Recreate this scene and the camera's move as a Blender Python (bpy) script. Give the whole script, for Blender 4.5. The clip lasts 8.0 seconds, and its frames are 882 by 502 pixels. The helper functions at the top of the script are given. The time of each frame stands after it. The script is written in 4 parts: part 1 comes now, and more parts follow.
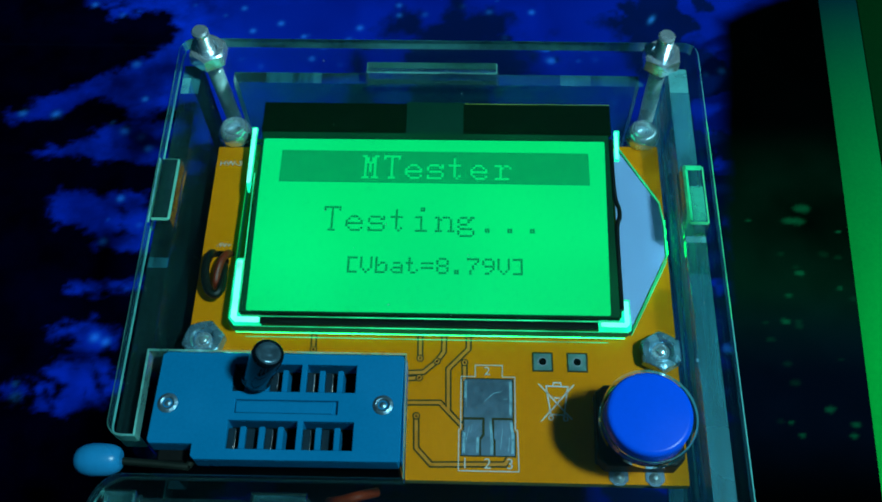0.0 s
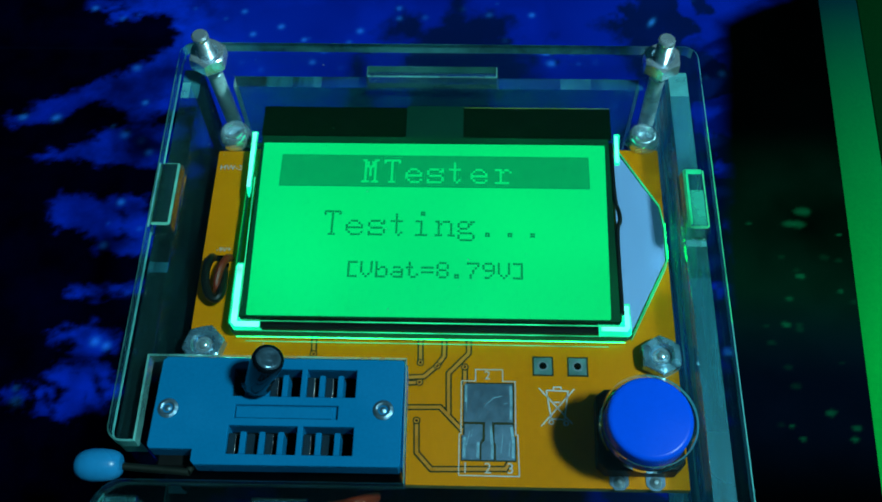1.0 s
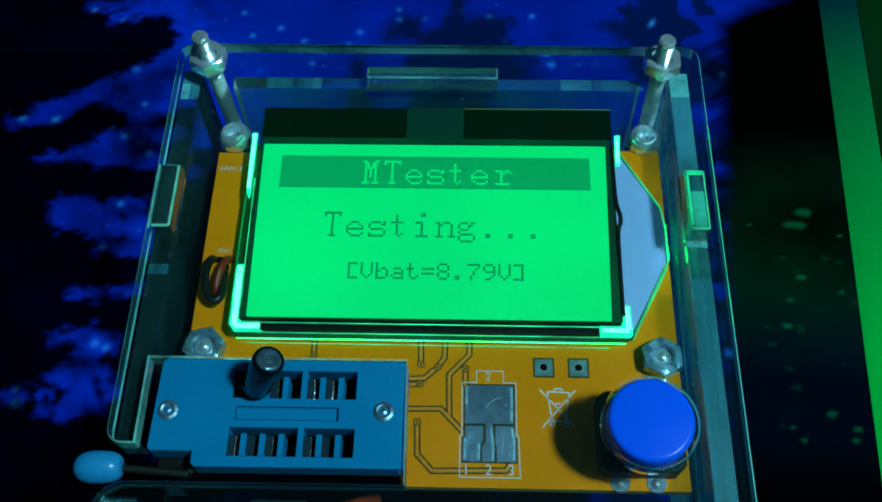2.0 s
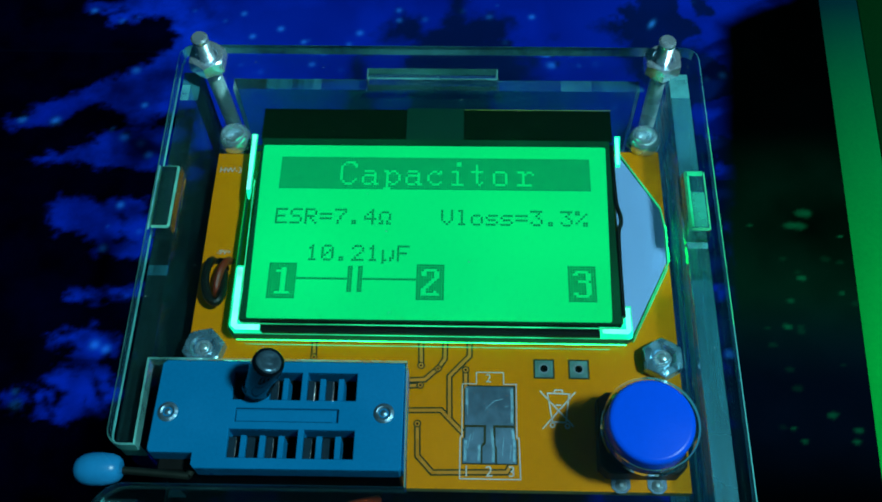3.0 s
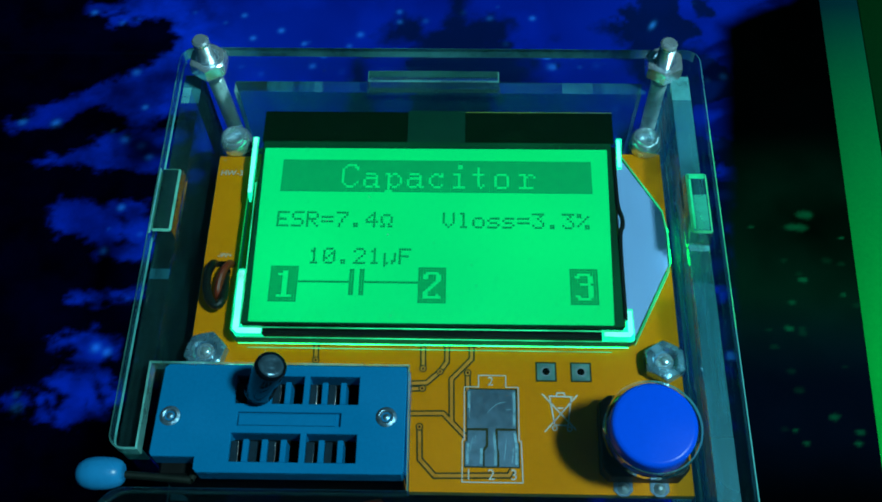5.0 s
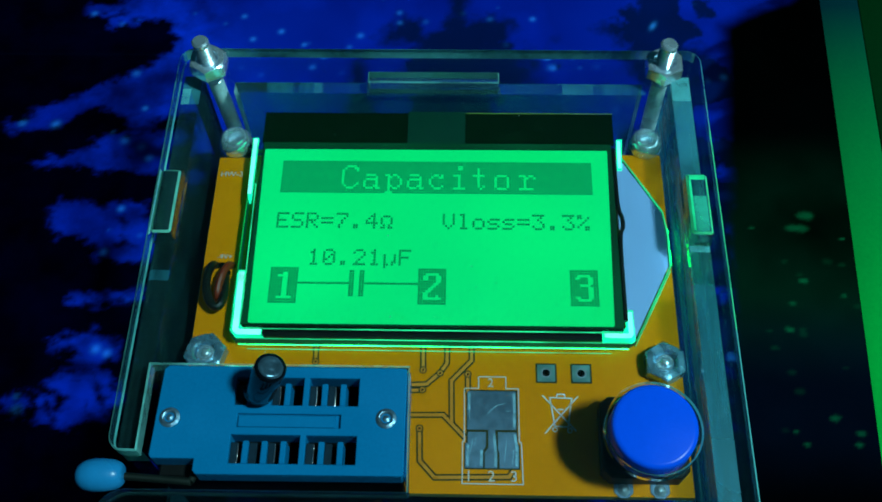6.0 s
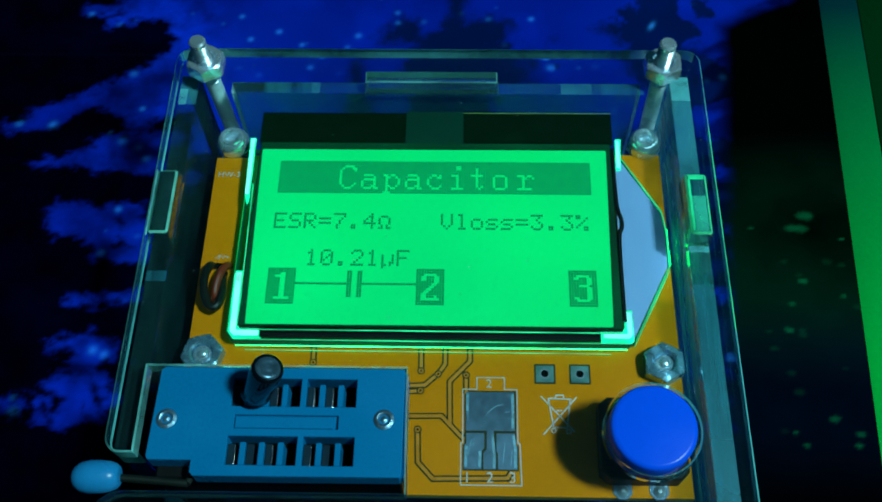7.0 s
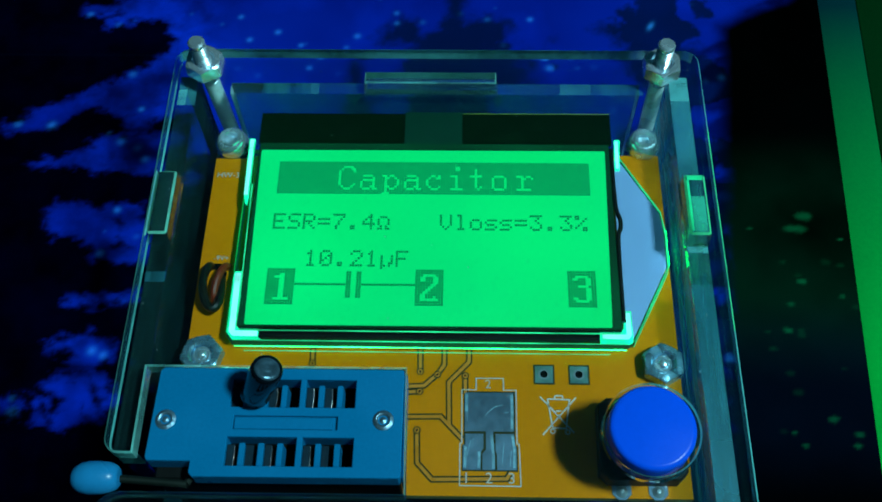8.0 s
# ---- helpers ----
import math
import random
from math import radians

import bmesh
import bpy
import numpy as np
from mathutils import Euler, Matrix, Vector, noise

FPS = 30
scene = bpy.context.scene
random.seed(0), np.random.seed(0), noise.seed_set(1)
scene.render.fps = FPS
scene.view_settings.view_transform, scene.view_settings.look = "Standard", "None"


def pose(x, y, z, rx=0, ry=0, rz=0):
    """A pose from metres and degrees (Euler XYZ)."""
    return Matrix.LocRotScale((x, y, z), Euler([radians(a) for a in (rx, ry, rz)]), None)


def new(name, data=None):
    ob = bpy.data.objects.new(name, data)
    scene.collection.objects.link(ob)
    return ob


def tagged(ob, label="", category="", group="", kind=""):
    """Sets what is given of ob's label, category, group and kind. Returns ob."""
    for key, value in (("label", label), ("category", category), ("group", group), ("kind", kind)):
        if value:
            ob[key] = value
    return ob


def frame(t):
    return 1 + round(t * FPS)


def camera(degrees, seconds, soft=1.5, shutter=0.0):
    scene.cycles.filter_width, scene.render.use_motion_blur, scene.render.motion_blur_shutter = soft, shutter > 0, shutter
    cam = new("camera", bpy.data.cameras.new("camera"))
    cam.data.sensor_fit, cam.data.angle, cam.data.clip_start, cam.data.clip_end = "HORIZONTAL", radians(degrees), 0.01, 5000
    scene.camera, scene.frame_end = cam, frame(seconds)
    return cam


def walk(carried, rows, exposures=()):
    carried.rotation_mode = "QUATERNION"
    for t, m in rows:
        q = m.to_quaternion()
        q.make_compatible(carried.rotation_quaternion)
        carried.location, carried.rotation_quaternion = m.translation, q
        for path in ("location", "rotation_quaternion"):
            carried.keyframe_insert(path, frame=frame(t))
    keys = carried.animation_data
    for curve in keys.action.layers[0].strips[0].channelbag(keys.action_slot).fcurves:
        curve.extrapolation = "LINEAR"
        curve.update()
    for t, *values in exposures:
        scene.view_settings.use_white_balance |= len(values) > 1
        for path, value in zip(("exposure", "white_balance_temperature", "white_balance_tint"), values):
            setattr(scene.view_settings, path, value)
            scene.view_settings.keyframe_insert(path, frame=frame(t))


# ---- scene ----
cam = camera(47.9, 8.0, soft=1.75)
MM = 0.001
MAT_Z = 23.0          # the circuit board's top lies 23 mm above the mat


def view(x, y, z, tilt, roll, turn):
    """A camera pose in millimetres above the mat and degrees."""
    return Matrix.Translation((x * MM, y * MM, z * MM)) @ pose(0, 0, 0, 0, 0, turn) @ pose(0, 0, 0, tilt) @ pose(0, 0, 0, 0, 0, roll)


walk(cam, [
    (0.0, view(4.57, -76.52, 158.70, 28.83, -1.64, 2.86)),
    (0.5, view(4.54, -76.24, 159.04, 28.80, -1.69, 2.88)),
    (1.0, view(4.71, -75.92, 158.95, 28.83, -1.83, 3.00)),
    (1.5, view(4.64, -75.86, 158.79, 28.90, -1.82, 2.96)),
    (3.0, view(4.54, -75.64, 158.61, 28.94, -1.86, 2.93)),
    (3.5, view(4.53, -75.30, 158.86, 28.83, -1.91, 2.97)),
    (4.0, view(4.36, -75.29, 158.74, 28.90, -1.87, 2.90)),
    (4.5, view(4.08, -75.18, 158.87, 28.85, -1.79, 2.77)),
    (6.0, view(4.18, -74.86, 158.74, 28.89, -1.92, 2.87)),
    (6.5, view(4.27, -74.89, 158.28, 28.98, -1.90, 2.82)),
    (7.0, view(4.33, -74.70, 158.12, 28.97, -1.88, 2.77)),
    (7.5, view(4.36, -74.66, 158.06, 28.97, -1.84, 2.71)),
    (8.0, view(4.30, -74.58, 158.25, 28.94, -1.79, 2.64)),
])

# ---- light: a dim night room with one bulb above and to the right of the table ----
world = bpy.data.worlds.new("world")
scene.world = world
world.use_nodes = True
world.node_tree.nodes["Background"].inputs["Color"].default_value = (0.10, 0.28, 0.55, 1)
world.node_tree.nodes["Background"].inputs["Strength"].default_value = 0.05

bulb = new("room_bulb", bpy.data.lights.new("room_bulb", "POINT"))
bulb.data.energy, bulb.data.shadow_soft_size, bulb.data.color = 30.0, 0.042, (0.50, 0.95, 1.0)
bulb.data.cycles.use_multiple_importance_sampling = False
bulb.location = (0.41, -0.12, 0.75)
scene.view_settings.exposure = 0.0


# ---- small mesh kit, in millimetres ----
ORIGIN = {}


def at(x, y, z):
    return Vector((x, y, z + MAT_Z)) * MM


def thing(name, x, y, z, label, category, group="", kind=""):
    ob = new(name)
    ob.location = at(x, y, z)
    ob.empty_display_size = 0.005
    ORIGIN[name] = Vector((x, y, z))
    return tagged(ob, label, category, group, kind)


def base_of(ob):
    while ob.parent:
        ob = ob.parent
    return ORIGIN.get(ob.name, Vector((0, 0, -MAT_Z)))


def finish(bm, name, mats, org, smooth=35):
    me = bpy.data.meshes.new(name)
    bmesh.ops.recalc_face_normals(bm, faces=bm.faces)
    for v in bm.verts:
        v.co = (v.co - org) * MM
    bm.to_mesh(me)
    bm.free()
    for m in (mats if isinstance(mats, (list, tuple)) else [mats]):
        me.materials.append(m)
    if smooth:
        me.shade_smooth()
        me.set_sharp_from_angle(angle=radians(smooth))
    return me


def part(name, bm, material, parent, label="", smooth=35):
    ob = new(name, finish(bm, name, material, base_of(parent), smooth))
    ob.parent = parent
    return tagged(ob, label)


def join(*bms):
    out = bms[0]
    for b in bms[1:]:
        me = bpy.data.meshes.new("tmp")
        b.to_mesh(me)
        b.free()
        out.from_mesh(me)
        bpy.data.meshes.remove(me)
    return out


def soften(bm, width, seg=1, angle=40):
    es = [e for e in bm.edges if len(e.link_faces) == 2 and e.calc_face_angle(0) > radians(angle)]
    bmesh.ops.bevel(bm, geom=es, offset=width, segments=seg, affect="EDGES", clamp_overlap=True)
    return bm


def slab(loops, z0, z1, bevel=0.0, edge_material=0):
    """A plate with an outline and holes, upright sides."""
    bm = bmesh.new()
    for loop in loops:
        vs = [bm.verts.new((x, y, z0)) for x, y in loop]
        for a, b in zip(vs, vs[1:] + vs[:1]):
            bm.edges.new((a, b))
    bmesh.ops.triangle_fill(bm, edges=bm.edges[:], use_beauty=True)
    bmesh.ops.dissolve_limit(bm, angle_limit=0.01, verts=bm.verts[:], edges=[e for e in bm.edges if len(e.link_faces) == 2]) if len(loops) == 1 else None
    got = bmesh.ops.extrude_face_region(bm, geom=bm.faces[:])
    bmesh.ops.translate(bm, vec=(0, 0, z1 - z0), verts=[g for g in got["geom"] if isinstance(g, bmesh.types.BMVert)])
    bmesh.ops.recalc_face_normals(bm, faces=bm.faces[:])
    if bevel:
        es = [e for e in bm.edges if len(e.link_faces) == 2 and e.calc_face_angle(0) > radians(60)
              and abs(e.verts[0].co.z - e.verts[1].co.z) < 1e-4]
        bmesh.ops.bevel(bm, geom=es, offset=bevel, segments=1, affect="EDGES")
    if edge_material:
        bm.normal_update()
        for f in bm.faces:
            if abs(f.normal.z) < 0.1:
                f.material_index = edge_material
            elif abs(f.normal.z) < 0.95:
                f.material_index = edge_material + 1
    return bm


def rect(x0, x1, y0, y1, r=0.0, n=5):
    if not r:
        return [(x0, y0), (x1, y0), (x1, y1), (x0, y1)]
    out = []
    for cx, cy, a in ((x1 - r, y0 + r, -90), (x1 - r, y1 - r, 0), (x0 + r, y1 - r, 90), (x0 + r, y0 + r, 180)):
        out += [(cx + r * math.cos(radians(a + 90 * k / n)), cy + r * math.sin(radians(a + 90 * k / n))) for k in range(n + 1)]
    return out


def ring(cx, cy, r, n=32, a0=0.0):
    return [(cx + r * math.cos(2 * math.pi * k / n + a0), cy + r * math.sin(2 * math.pi * k / n + a0)) for k in range(n)]


def box(x0, x1, y0, y1, z0, z1, bevel=0.0, seg=1):
    bm = bmesh.new()
    bmesh.ops.create_cube(bm, size=1.0)
    for v in bm.verts:
        v.co = Vector((x0 + (v.co.x + 0.5) * (x1 - x0), y0 + (v.co.y + 0.5) * (y1 - y0), z0 + (v.co.z + 0.5) * (z1 - z0)))
    return soften(bm, bevel, seg) if bevel else bm


def lathe(profile, cx=0.0, cy=0.0, n=40):
    """Turns (radius, height) pairs round an upright axis; open ends of radius 0 close."""
    bm = bmesh.new()
    rows = []
    for r, z in profile:
        if r < 1e-6:
            rows.append([bm.verts.new((cx, cy, z))])
        else:
            rows.append([bm.verts.new((cx + r * math.cos(2 * math.pi * k / n), cy + r * math.sin(2 * math.pi * k / n), z)) for k in range(n)])
    for a, b in zip(rows, rows[1:]):
        for k in range(n):
            j = (k + 1) % n
            if len(a) == 1 and len(b) > 1:
                bm.faces.new((a[0], b[j], b[k]))
            elif len(b) == 1 and len(a) > 1:
                bm.faces.new((a[k], a[j], b[0]))
            elif len(a) > 1:
                bm.faces.new((a[k], a[j], b[j], b[k]))
    return bm


def moved(bm, m):
    bmesh.ops.transform(bm, matrix=m, verts=bm.verts[:])
    return bm


def tube(points, r, n=10, caps=True):
    """A round wire through the points, smoothed."""
    pts = [Vector(p) for p in points]
    fine = []
    for i in range(len(pts) - 1):
        p0, p1, p2, p3 = pts[max(i - 1, 0)], pts[i], pts[i + 1], pts[min(i + 2, len(pts) - 1)]
        for k in range(6):
            t = k / 6
            fine.append(0.5 * (2 * p1 + (p2 - p0) * t + (2 * p0 - 5 * p1 + 4 * p2 - p3) * t * t + (3 * p1 - p0 - 3 * p2 + p3) * t ** 3))
    fine.append(pts[-1])
    bm = bmesh.new()
    rows = []
    side = Vector((0.31, 0.87, 0.22))
    for i, p in enumerate(fine):
        d = (fine[min(i + 1, len(fine) - 1)] - fine[max(i - 1, 0)]).normalized()
        side = (side - d * side.dot(d)).normalized()
        up = d.cross(side)
        rows.append([bm.verts.new(p + r * (side * math.cos(2 * math.pi * k / n) + up * math.sin(2 * math.pi * k / n))) for k in range(n)])
    for a, b in zip(rows, rows[1:]):
        for k in range(n):
            bm.faces.new((a[k], a[(k + 1) % n], b[(k + 1) % n], b[k]))
    if caps:
        bm.faces.new(rows[0][::-1])
        bm.faces.new(rows[-1])
    return bm


def ribbon(points, width, z0, z1):
    """A flat raised strip along a polyline, with mitred corners."""
    ps = [Vector((x, y)) for x, y in points]
    left, right = [], []
    for i, p in enumerate(ps):
        a = (p - ps[i - 1]).normalized() if i else None
        b = (ps[i + 1] - p).normalized() if i + 1 < len(ps) else None
        a, b = a or b, b or a
        na, nb = Vector((-a.y, a.x)), Vector((-b.y, b.x))
        m = (na + nb).normalized()
        w = width / 2 / max(m.dot(na), 0.4)
        left.append(p + m * w)
        right.append(p - m * w)
    bm = bmesh.new()
    lo = [[bm.verts.new((q.x, q.y, z)) for q in line] for z in (z0, z1) for line in (left, right)]
    bl, br, tl, tr = lo
    for i in range(len(ps) - 1):
        bm.faces.new((tl[i], tl[i + 1], tr[i + 1], tr[i]))
        bm.faces.new((bl[i], bl[i + 1], tl[i + 1], tl[i]))
        bm.faces.new((br[i], br[i + 1], tr[i + 1], tr[i]))
    for i in (0, -1):
        bm.faces.new((bl[i], br[i], tr[i], tl[i]))
    return bm


def lettering(text, size, x, y, z, thick=0.03, turn=0.0):
    """Text as a thin raised mesh in millimetres; x, y: its lower left."""
    cu = bpy.data.curves.new("tmp", "FONT")
    cu.body, cu.size, cu.extrude, cu.resolution_u = text, size, thick, 3
    ob = bpy.data.objects.new("tmp", cu)
    scene.collection.objects.link(ob)
    me = bpy.data.meshes.new_from_object(ob.evaluated_get(bpy.context.evaluated_depsgraph_get()))
    bm = bmesh.new()
    bm.from_mesh(me)
    bpy.data.objects.remove(ob)
    bpy.data.curves.remove(cu)
    bpy.data.meshes.remove(me)
    return moved(bm, Matrix.Translation((x, y, z)) @ Matrix.Rotation(radians(turn), 4, "Z"))


# ---- materials ----
def shader(name):
    m = bpy.data.materials.new(name)
    m.use_nodes = True
    nt = m.node_tree
    return m, nt, nt.nodes["Principled BSDF"]


def node(nt, kind, **values):
    n = nt.nodes.new(kind)
    for k, v in values.items():
        n.inputs[k].default_value = v
    return n


def surface(name, colour, rough=0.5, metal=0.0, vary=0.15, grain=900.0, blotch=90.0, bump=0.0, bump_scale=2500.0, rough_vary=0.12, spec=0.5, coat=0.0):
    """A plain material with variation at two scales, fine relief and uneven gloss."""
    m, nt, p = shader(name)
    tc = nt.nodes.new("ShaderNodeTexCoord")
    fine, wide = node(nt, "ShaderNodeTexNoise", Scale=grain, Detail=4.0), node(nt, "ShaderNodeTexNoise", Scale=blotch, Detail=3.0)
    for n in (fine, wide):
        nt.links.new(tc.outputs["Object"], n.inputs["Vector"])
    add = nt.nodes.new("ShaderNodeMath")
    add.operation = "ADD"
    nt.links.new(fine.outputs["Fac"], add.inputs[0])
    nt.links.new(wide.outputs["Fac"], add.inputs[1])
    span = node(nt, "ShaderNodeMapRange", **{"From Min": 0.6, "From Max": 1.4, "To Min": 1 - vary, "To Max": 1 + vary})
    nt.links.new(add.outputs[0], span.inputs["Value"])
    mul = nt.nodes.new("ShaderNodeVectorMath")
    mul.operation = "SCALE"
    mul.inputs[0].default_value = colour
    nt.links.new(span.outputs["Result"], mul.inputs["Scale"])
    nt.links.new(mul.outputs["Vector"], p.inputs["Base Color"])
    gloss = node(nt, "ShaderNodeMapRange", **{"From Min": 0.3, "From Max": 0.7, "To Min": max(rough - rough_vary, 0.02), "To Max": min(rough + rough_vary, 1)})
    nt.links.new(wide.outputs["Fac"], gloss.inputs["Value"])
    nt.links.new(gloss.outputs["Result"], p.inputs["Roughness"])
    p.inputs["Metallic"].default_value = metal
    p.inputs["Specular IOR Level"].default_value = spec
    p.inputs["Coat Weight"].default_value = coat
    if bump:
        tex = node(nt, "ShaderNodeTexNoise", Scale=bump_scale, Detail=3.0)
        nt.links.new(tc.outputs["Object"], tex.inputs["Vector"])
        b = node(nt, "ShaderNodeBump", Strength=bump, Distance=0.0002)
        nt.links.new(tex.outputs["Fac"], b.inputs["Height"])
        nt.links.new(b.outputs["Normal"], p.inputs["Normal"])
    return m


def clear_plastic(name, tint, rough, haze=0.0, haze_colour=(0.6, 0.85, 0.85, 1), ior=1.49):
    """Acrylic: refracting, with a little milky scatter where it was cut; stronger haze paints light caught in edges."""
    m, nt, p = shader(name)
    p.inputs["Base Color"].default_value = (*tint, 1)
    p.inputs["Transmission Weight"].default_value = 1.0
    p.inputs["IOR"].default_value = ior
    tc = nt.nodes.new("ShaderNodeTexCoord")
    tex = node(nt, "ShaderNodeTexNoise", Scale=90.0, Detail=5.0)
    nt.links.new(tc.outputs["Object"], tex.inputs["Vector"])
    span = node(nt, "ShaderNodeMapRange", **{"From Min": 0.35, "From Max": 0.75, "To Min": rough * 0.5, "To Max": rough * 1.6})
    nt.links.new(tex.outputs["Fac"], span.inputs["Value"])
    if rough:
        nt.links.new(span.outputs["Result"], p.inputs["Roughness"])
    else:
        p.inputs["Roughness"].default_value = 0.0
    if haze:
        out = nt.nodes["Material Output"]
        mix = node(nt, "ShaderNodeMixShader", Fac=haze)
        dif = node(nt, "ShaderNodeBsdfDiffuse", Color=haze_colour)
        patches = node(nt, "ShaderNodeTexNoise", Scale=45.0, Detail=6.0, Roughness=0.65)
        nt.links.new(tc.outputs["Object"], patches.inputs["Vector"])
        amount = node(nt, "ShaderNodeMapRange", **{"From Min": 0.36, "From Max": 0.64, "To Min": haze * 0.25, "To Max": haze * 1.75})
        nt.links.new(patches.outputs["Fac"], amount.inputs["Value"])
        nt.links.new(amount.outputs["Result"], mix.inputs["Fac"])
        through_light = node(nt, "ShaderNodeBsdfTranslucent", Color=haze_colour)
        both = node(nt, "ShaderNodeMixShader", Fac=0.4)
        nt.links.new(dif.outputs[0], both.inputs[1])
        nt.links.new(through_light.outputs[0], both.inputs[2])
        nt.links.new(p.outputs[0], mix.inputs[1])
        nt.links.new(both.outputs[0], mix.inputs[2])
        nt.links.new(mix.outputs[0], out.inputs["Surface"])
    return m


def clear_sheet(name, tint, gloss_rough, most=1.0, haze=0.0, haze_colour=(0.2, 0.6, 0.6, 1), veil=0.0, streaked=(1.0, 1.0, 1.0)):
    """The polished faces of a thin acrylic sheet: see-through, with a gloss that grows towards grazing views; haze and
    its stretch paint streaky reflections.
    """
    m, nt, p = shader(name)
    nt.nodes.remove(p)
    out = nt.nodes["Material Output"]
    see = node(nt, "ShaderNodeBsdfTransparent", Color=(*tint, 1))
    gloss = node(nt, "ShaderNodeBsdfGlossy", Roughness=gloss_rough)
    facing = node(nt, "ShaderNodeLayerWeight", Blend=0.5)
    power = nt.nodes.new("ShaderNodeMath")
    power.operation = "POWER"
    power.inputs[1].default_value = 4.5
    nt.links.new(facing.outputs["Facing"], power.inputs[0])
    span = node(nt, "ShaderNodeMapRange", **{"To Min": 0.03, "To Max": most})
    nt.links.new(power.outputs[0], span.inputs["Value"])
    mix = nt.nodes.new("ShaderNodeMixShader")
    nt.links.new(span.outputs["Result"], mix.inputs["Fac"])
    nt.links.new(see.outputs[0], mix.inputs[1])
    nt.links.new(gloss.outputs[0], mix.inputs[2])
    last = mix
    if veil:
        # a translucent share imitating the bloom of light coming from below
        film = node(nt, "ShaderNodeBsdfTranslucent", Color=(0.8, 0.9, 0.9, 1))
        last = node(nt, "ShaderNodeMixShader", Fac=veil)
        nt.links.new(mix.outputs[0], last.inputs[1])
        nt.links.new(film.outputs[0], last.inputs[2])
    if haze:
        tc = nt.nodes.new("ShaderNodeTexCoord")
        tex = node(nt, "ShaderNodeTexNoise", Scale=85.0, Detail=6.0, Roughness=0.6)
        along = node(nt, "ShaderNodeMapping", Scale=streaked)
        nt.links.new(tc.outputs["Object"], along.inputs["Vector"])
        nt.links.new(along.outputs["Vector"], tex.inputs["Vector"])
        amount = node(nt, "ShaderNodeMapRange", **{"From Min": 0.36, "From Max": 0.68, "To Min": haze * 0.2, "To Max": haze * 1.9})
        nt.links.new(tex.outputs["Fac"], amount.inputs["Value"])
        dust = node(nt, "ShaderNodeBsdfDiffuse", Color=haze_colour)
        last = nt.nodes.new("ShaderNodeMixShader")
        nt.links.new(amount.outputs["Result"], last.inputs["Fac"])
        nt.links.new(mix.outputs[0], last.inputs[1])
        nt.links.new(dust.outputs[0], last.inputs[2])
    nt.links.new(last.outputs[0], out.inputs["Surface"])
    return m


def glowing(name, colour, strength, vary=0.0, scale=40.0, tint=None):
    m, nt, p = shader(name)
    p.inputs["Base Color"].default_value = (0.0, 0.01, 0.006, 1)
    p.inputs["Roughness"].default_value = 0.5
    p.inputs["Specular IOR Level"].default_value = 0.1
    p.inputs["Emission Color"].default_value = (*colour, 1)
    p.inputs["Emission Strength"].default_value = strength
    if vary:
        geo = nt.nodes.new("ShaderNodeNewGeometry")
        tex = node(nt, "ShaderNodeTexNoise", Scale=scale, Detail=1.0)
        nt.links.new(geo.outputs["Position"], tex.inputs["Vector"])
        span = node(nt, "ShaderNodeMapRange", **{"From Min": 0.3, "From Max": 0.7, "To Min": strength * (1 - vary), "To Max": strength * (1 + vary)})
        nt.links.new(tex.outputs["Fac"], span.inputs["Value"])
        nt.links.new(span.outputs["Result"], p.inputs["Emission Strength"])
        if tint:
            mix = nt.nodes.new("ShaderNodeMix")
            mix.data_type = "RGBA"
            mix.inputs["A"].default_value, mix.inputs["B"].default_value = (*colour, 1), (*tint, 1)
            wide = node(nt, "ShaderNodeTexNoise", Scale=scale * 0.6, Detail=1.0)
            nt.links.new(geo.outputs["Position"], wide.inputs["Vector"])
            nt.links.new(wide.outputs["Fac"], mix.inputs["Factor"])
            nt.links.new(mix.outputs["Result"], p.inputs["Emission Color"])
    return m


ACRYLIC = clear_sheet("clear_acrylic", (0.95, 0.99, 0.985), 0.01, veil=0.004)
# brighter and fainter copies of one cut edge, by the light each catches
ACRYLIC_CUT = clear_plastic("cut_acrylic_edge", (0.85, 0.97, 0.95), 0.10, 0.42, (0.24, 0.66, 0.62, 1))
# green put into the haze paints display light piped to these edges
EDGE_GREEN_LIGHT = clear_plastic("green_lit_acrylic_edge", (0.60, 0.98, 0.75), 0.12, 0.95, (0.10, 0.96, 0.42, 1))
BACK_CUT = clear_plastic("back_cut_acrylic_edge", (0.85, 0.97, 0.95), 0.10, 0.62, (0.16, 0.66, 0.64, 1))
WALL_EDGE_SHEEN = clear_plastic("acrylic_wall_edge_sheen", (0.85, 0.97, 0.95), 0.2, 0.22, (0.08, 0.45, 0.55, 1))
CUT_FAINT = clear_plastic("faint_acrylic_edge", (0.85, 0.97, 0.95), 0.06, 0.03, (0.15, 0.50, 0.52, 1))
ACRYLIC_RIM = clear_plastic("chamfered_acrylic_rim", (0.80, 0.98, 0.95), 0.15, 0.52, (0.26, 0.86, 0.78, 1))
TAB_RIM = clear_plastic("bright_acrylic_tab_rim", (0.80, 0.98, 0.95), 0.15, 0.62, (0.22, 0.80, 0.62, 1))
# two green films painting the light caught in the east tab
TAB_SHEEN = clear_sheet("green_tab_sheen", (0.70, 0.95, 0.85), 0.3, 0.1, 0.30, (0.06, 0.66, 0.46, 1))
TAB_RIM_GLOW = clear_sheet("green_tab_rim_glow", (0.60, 0.95, 0.75), 0.3, 0.1, 0.62, (0.03, 0.95, 0.40, 1))
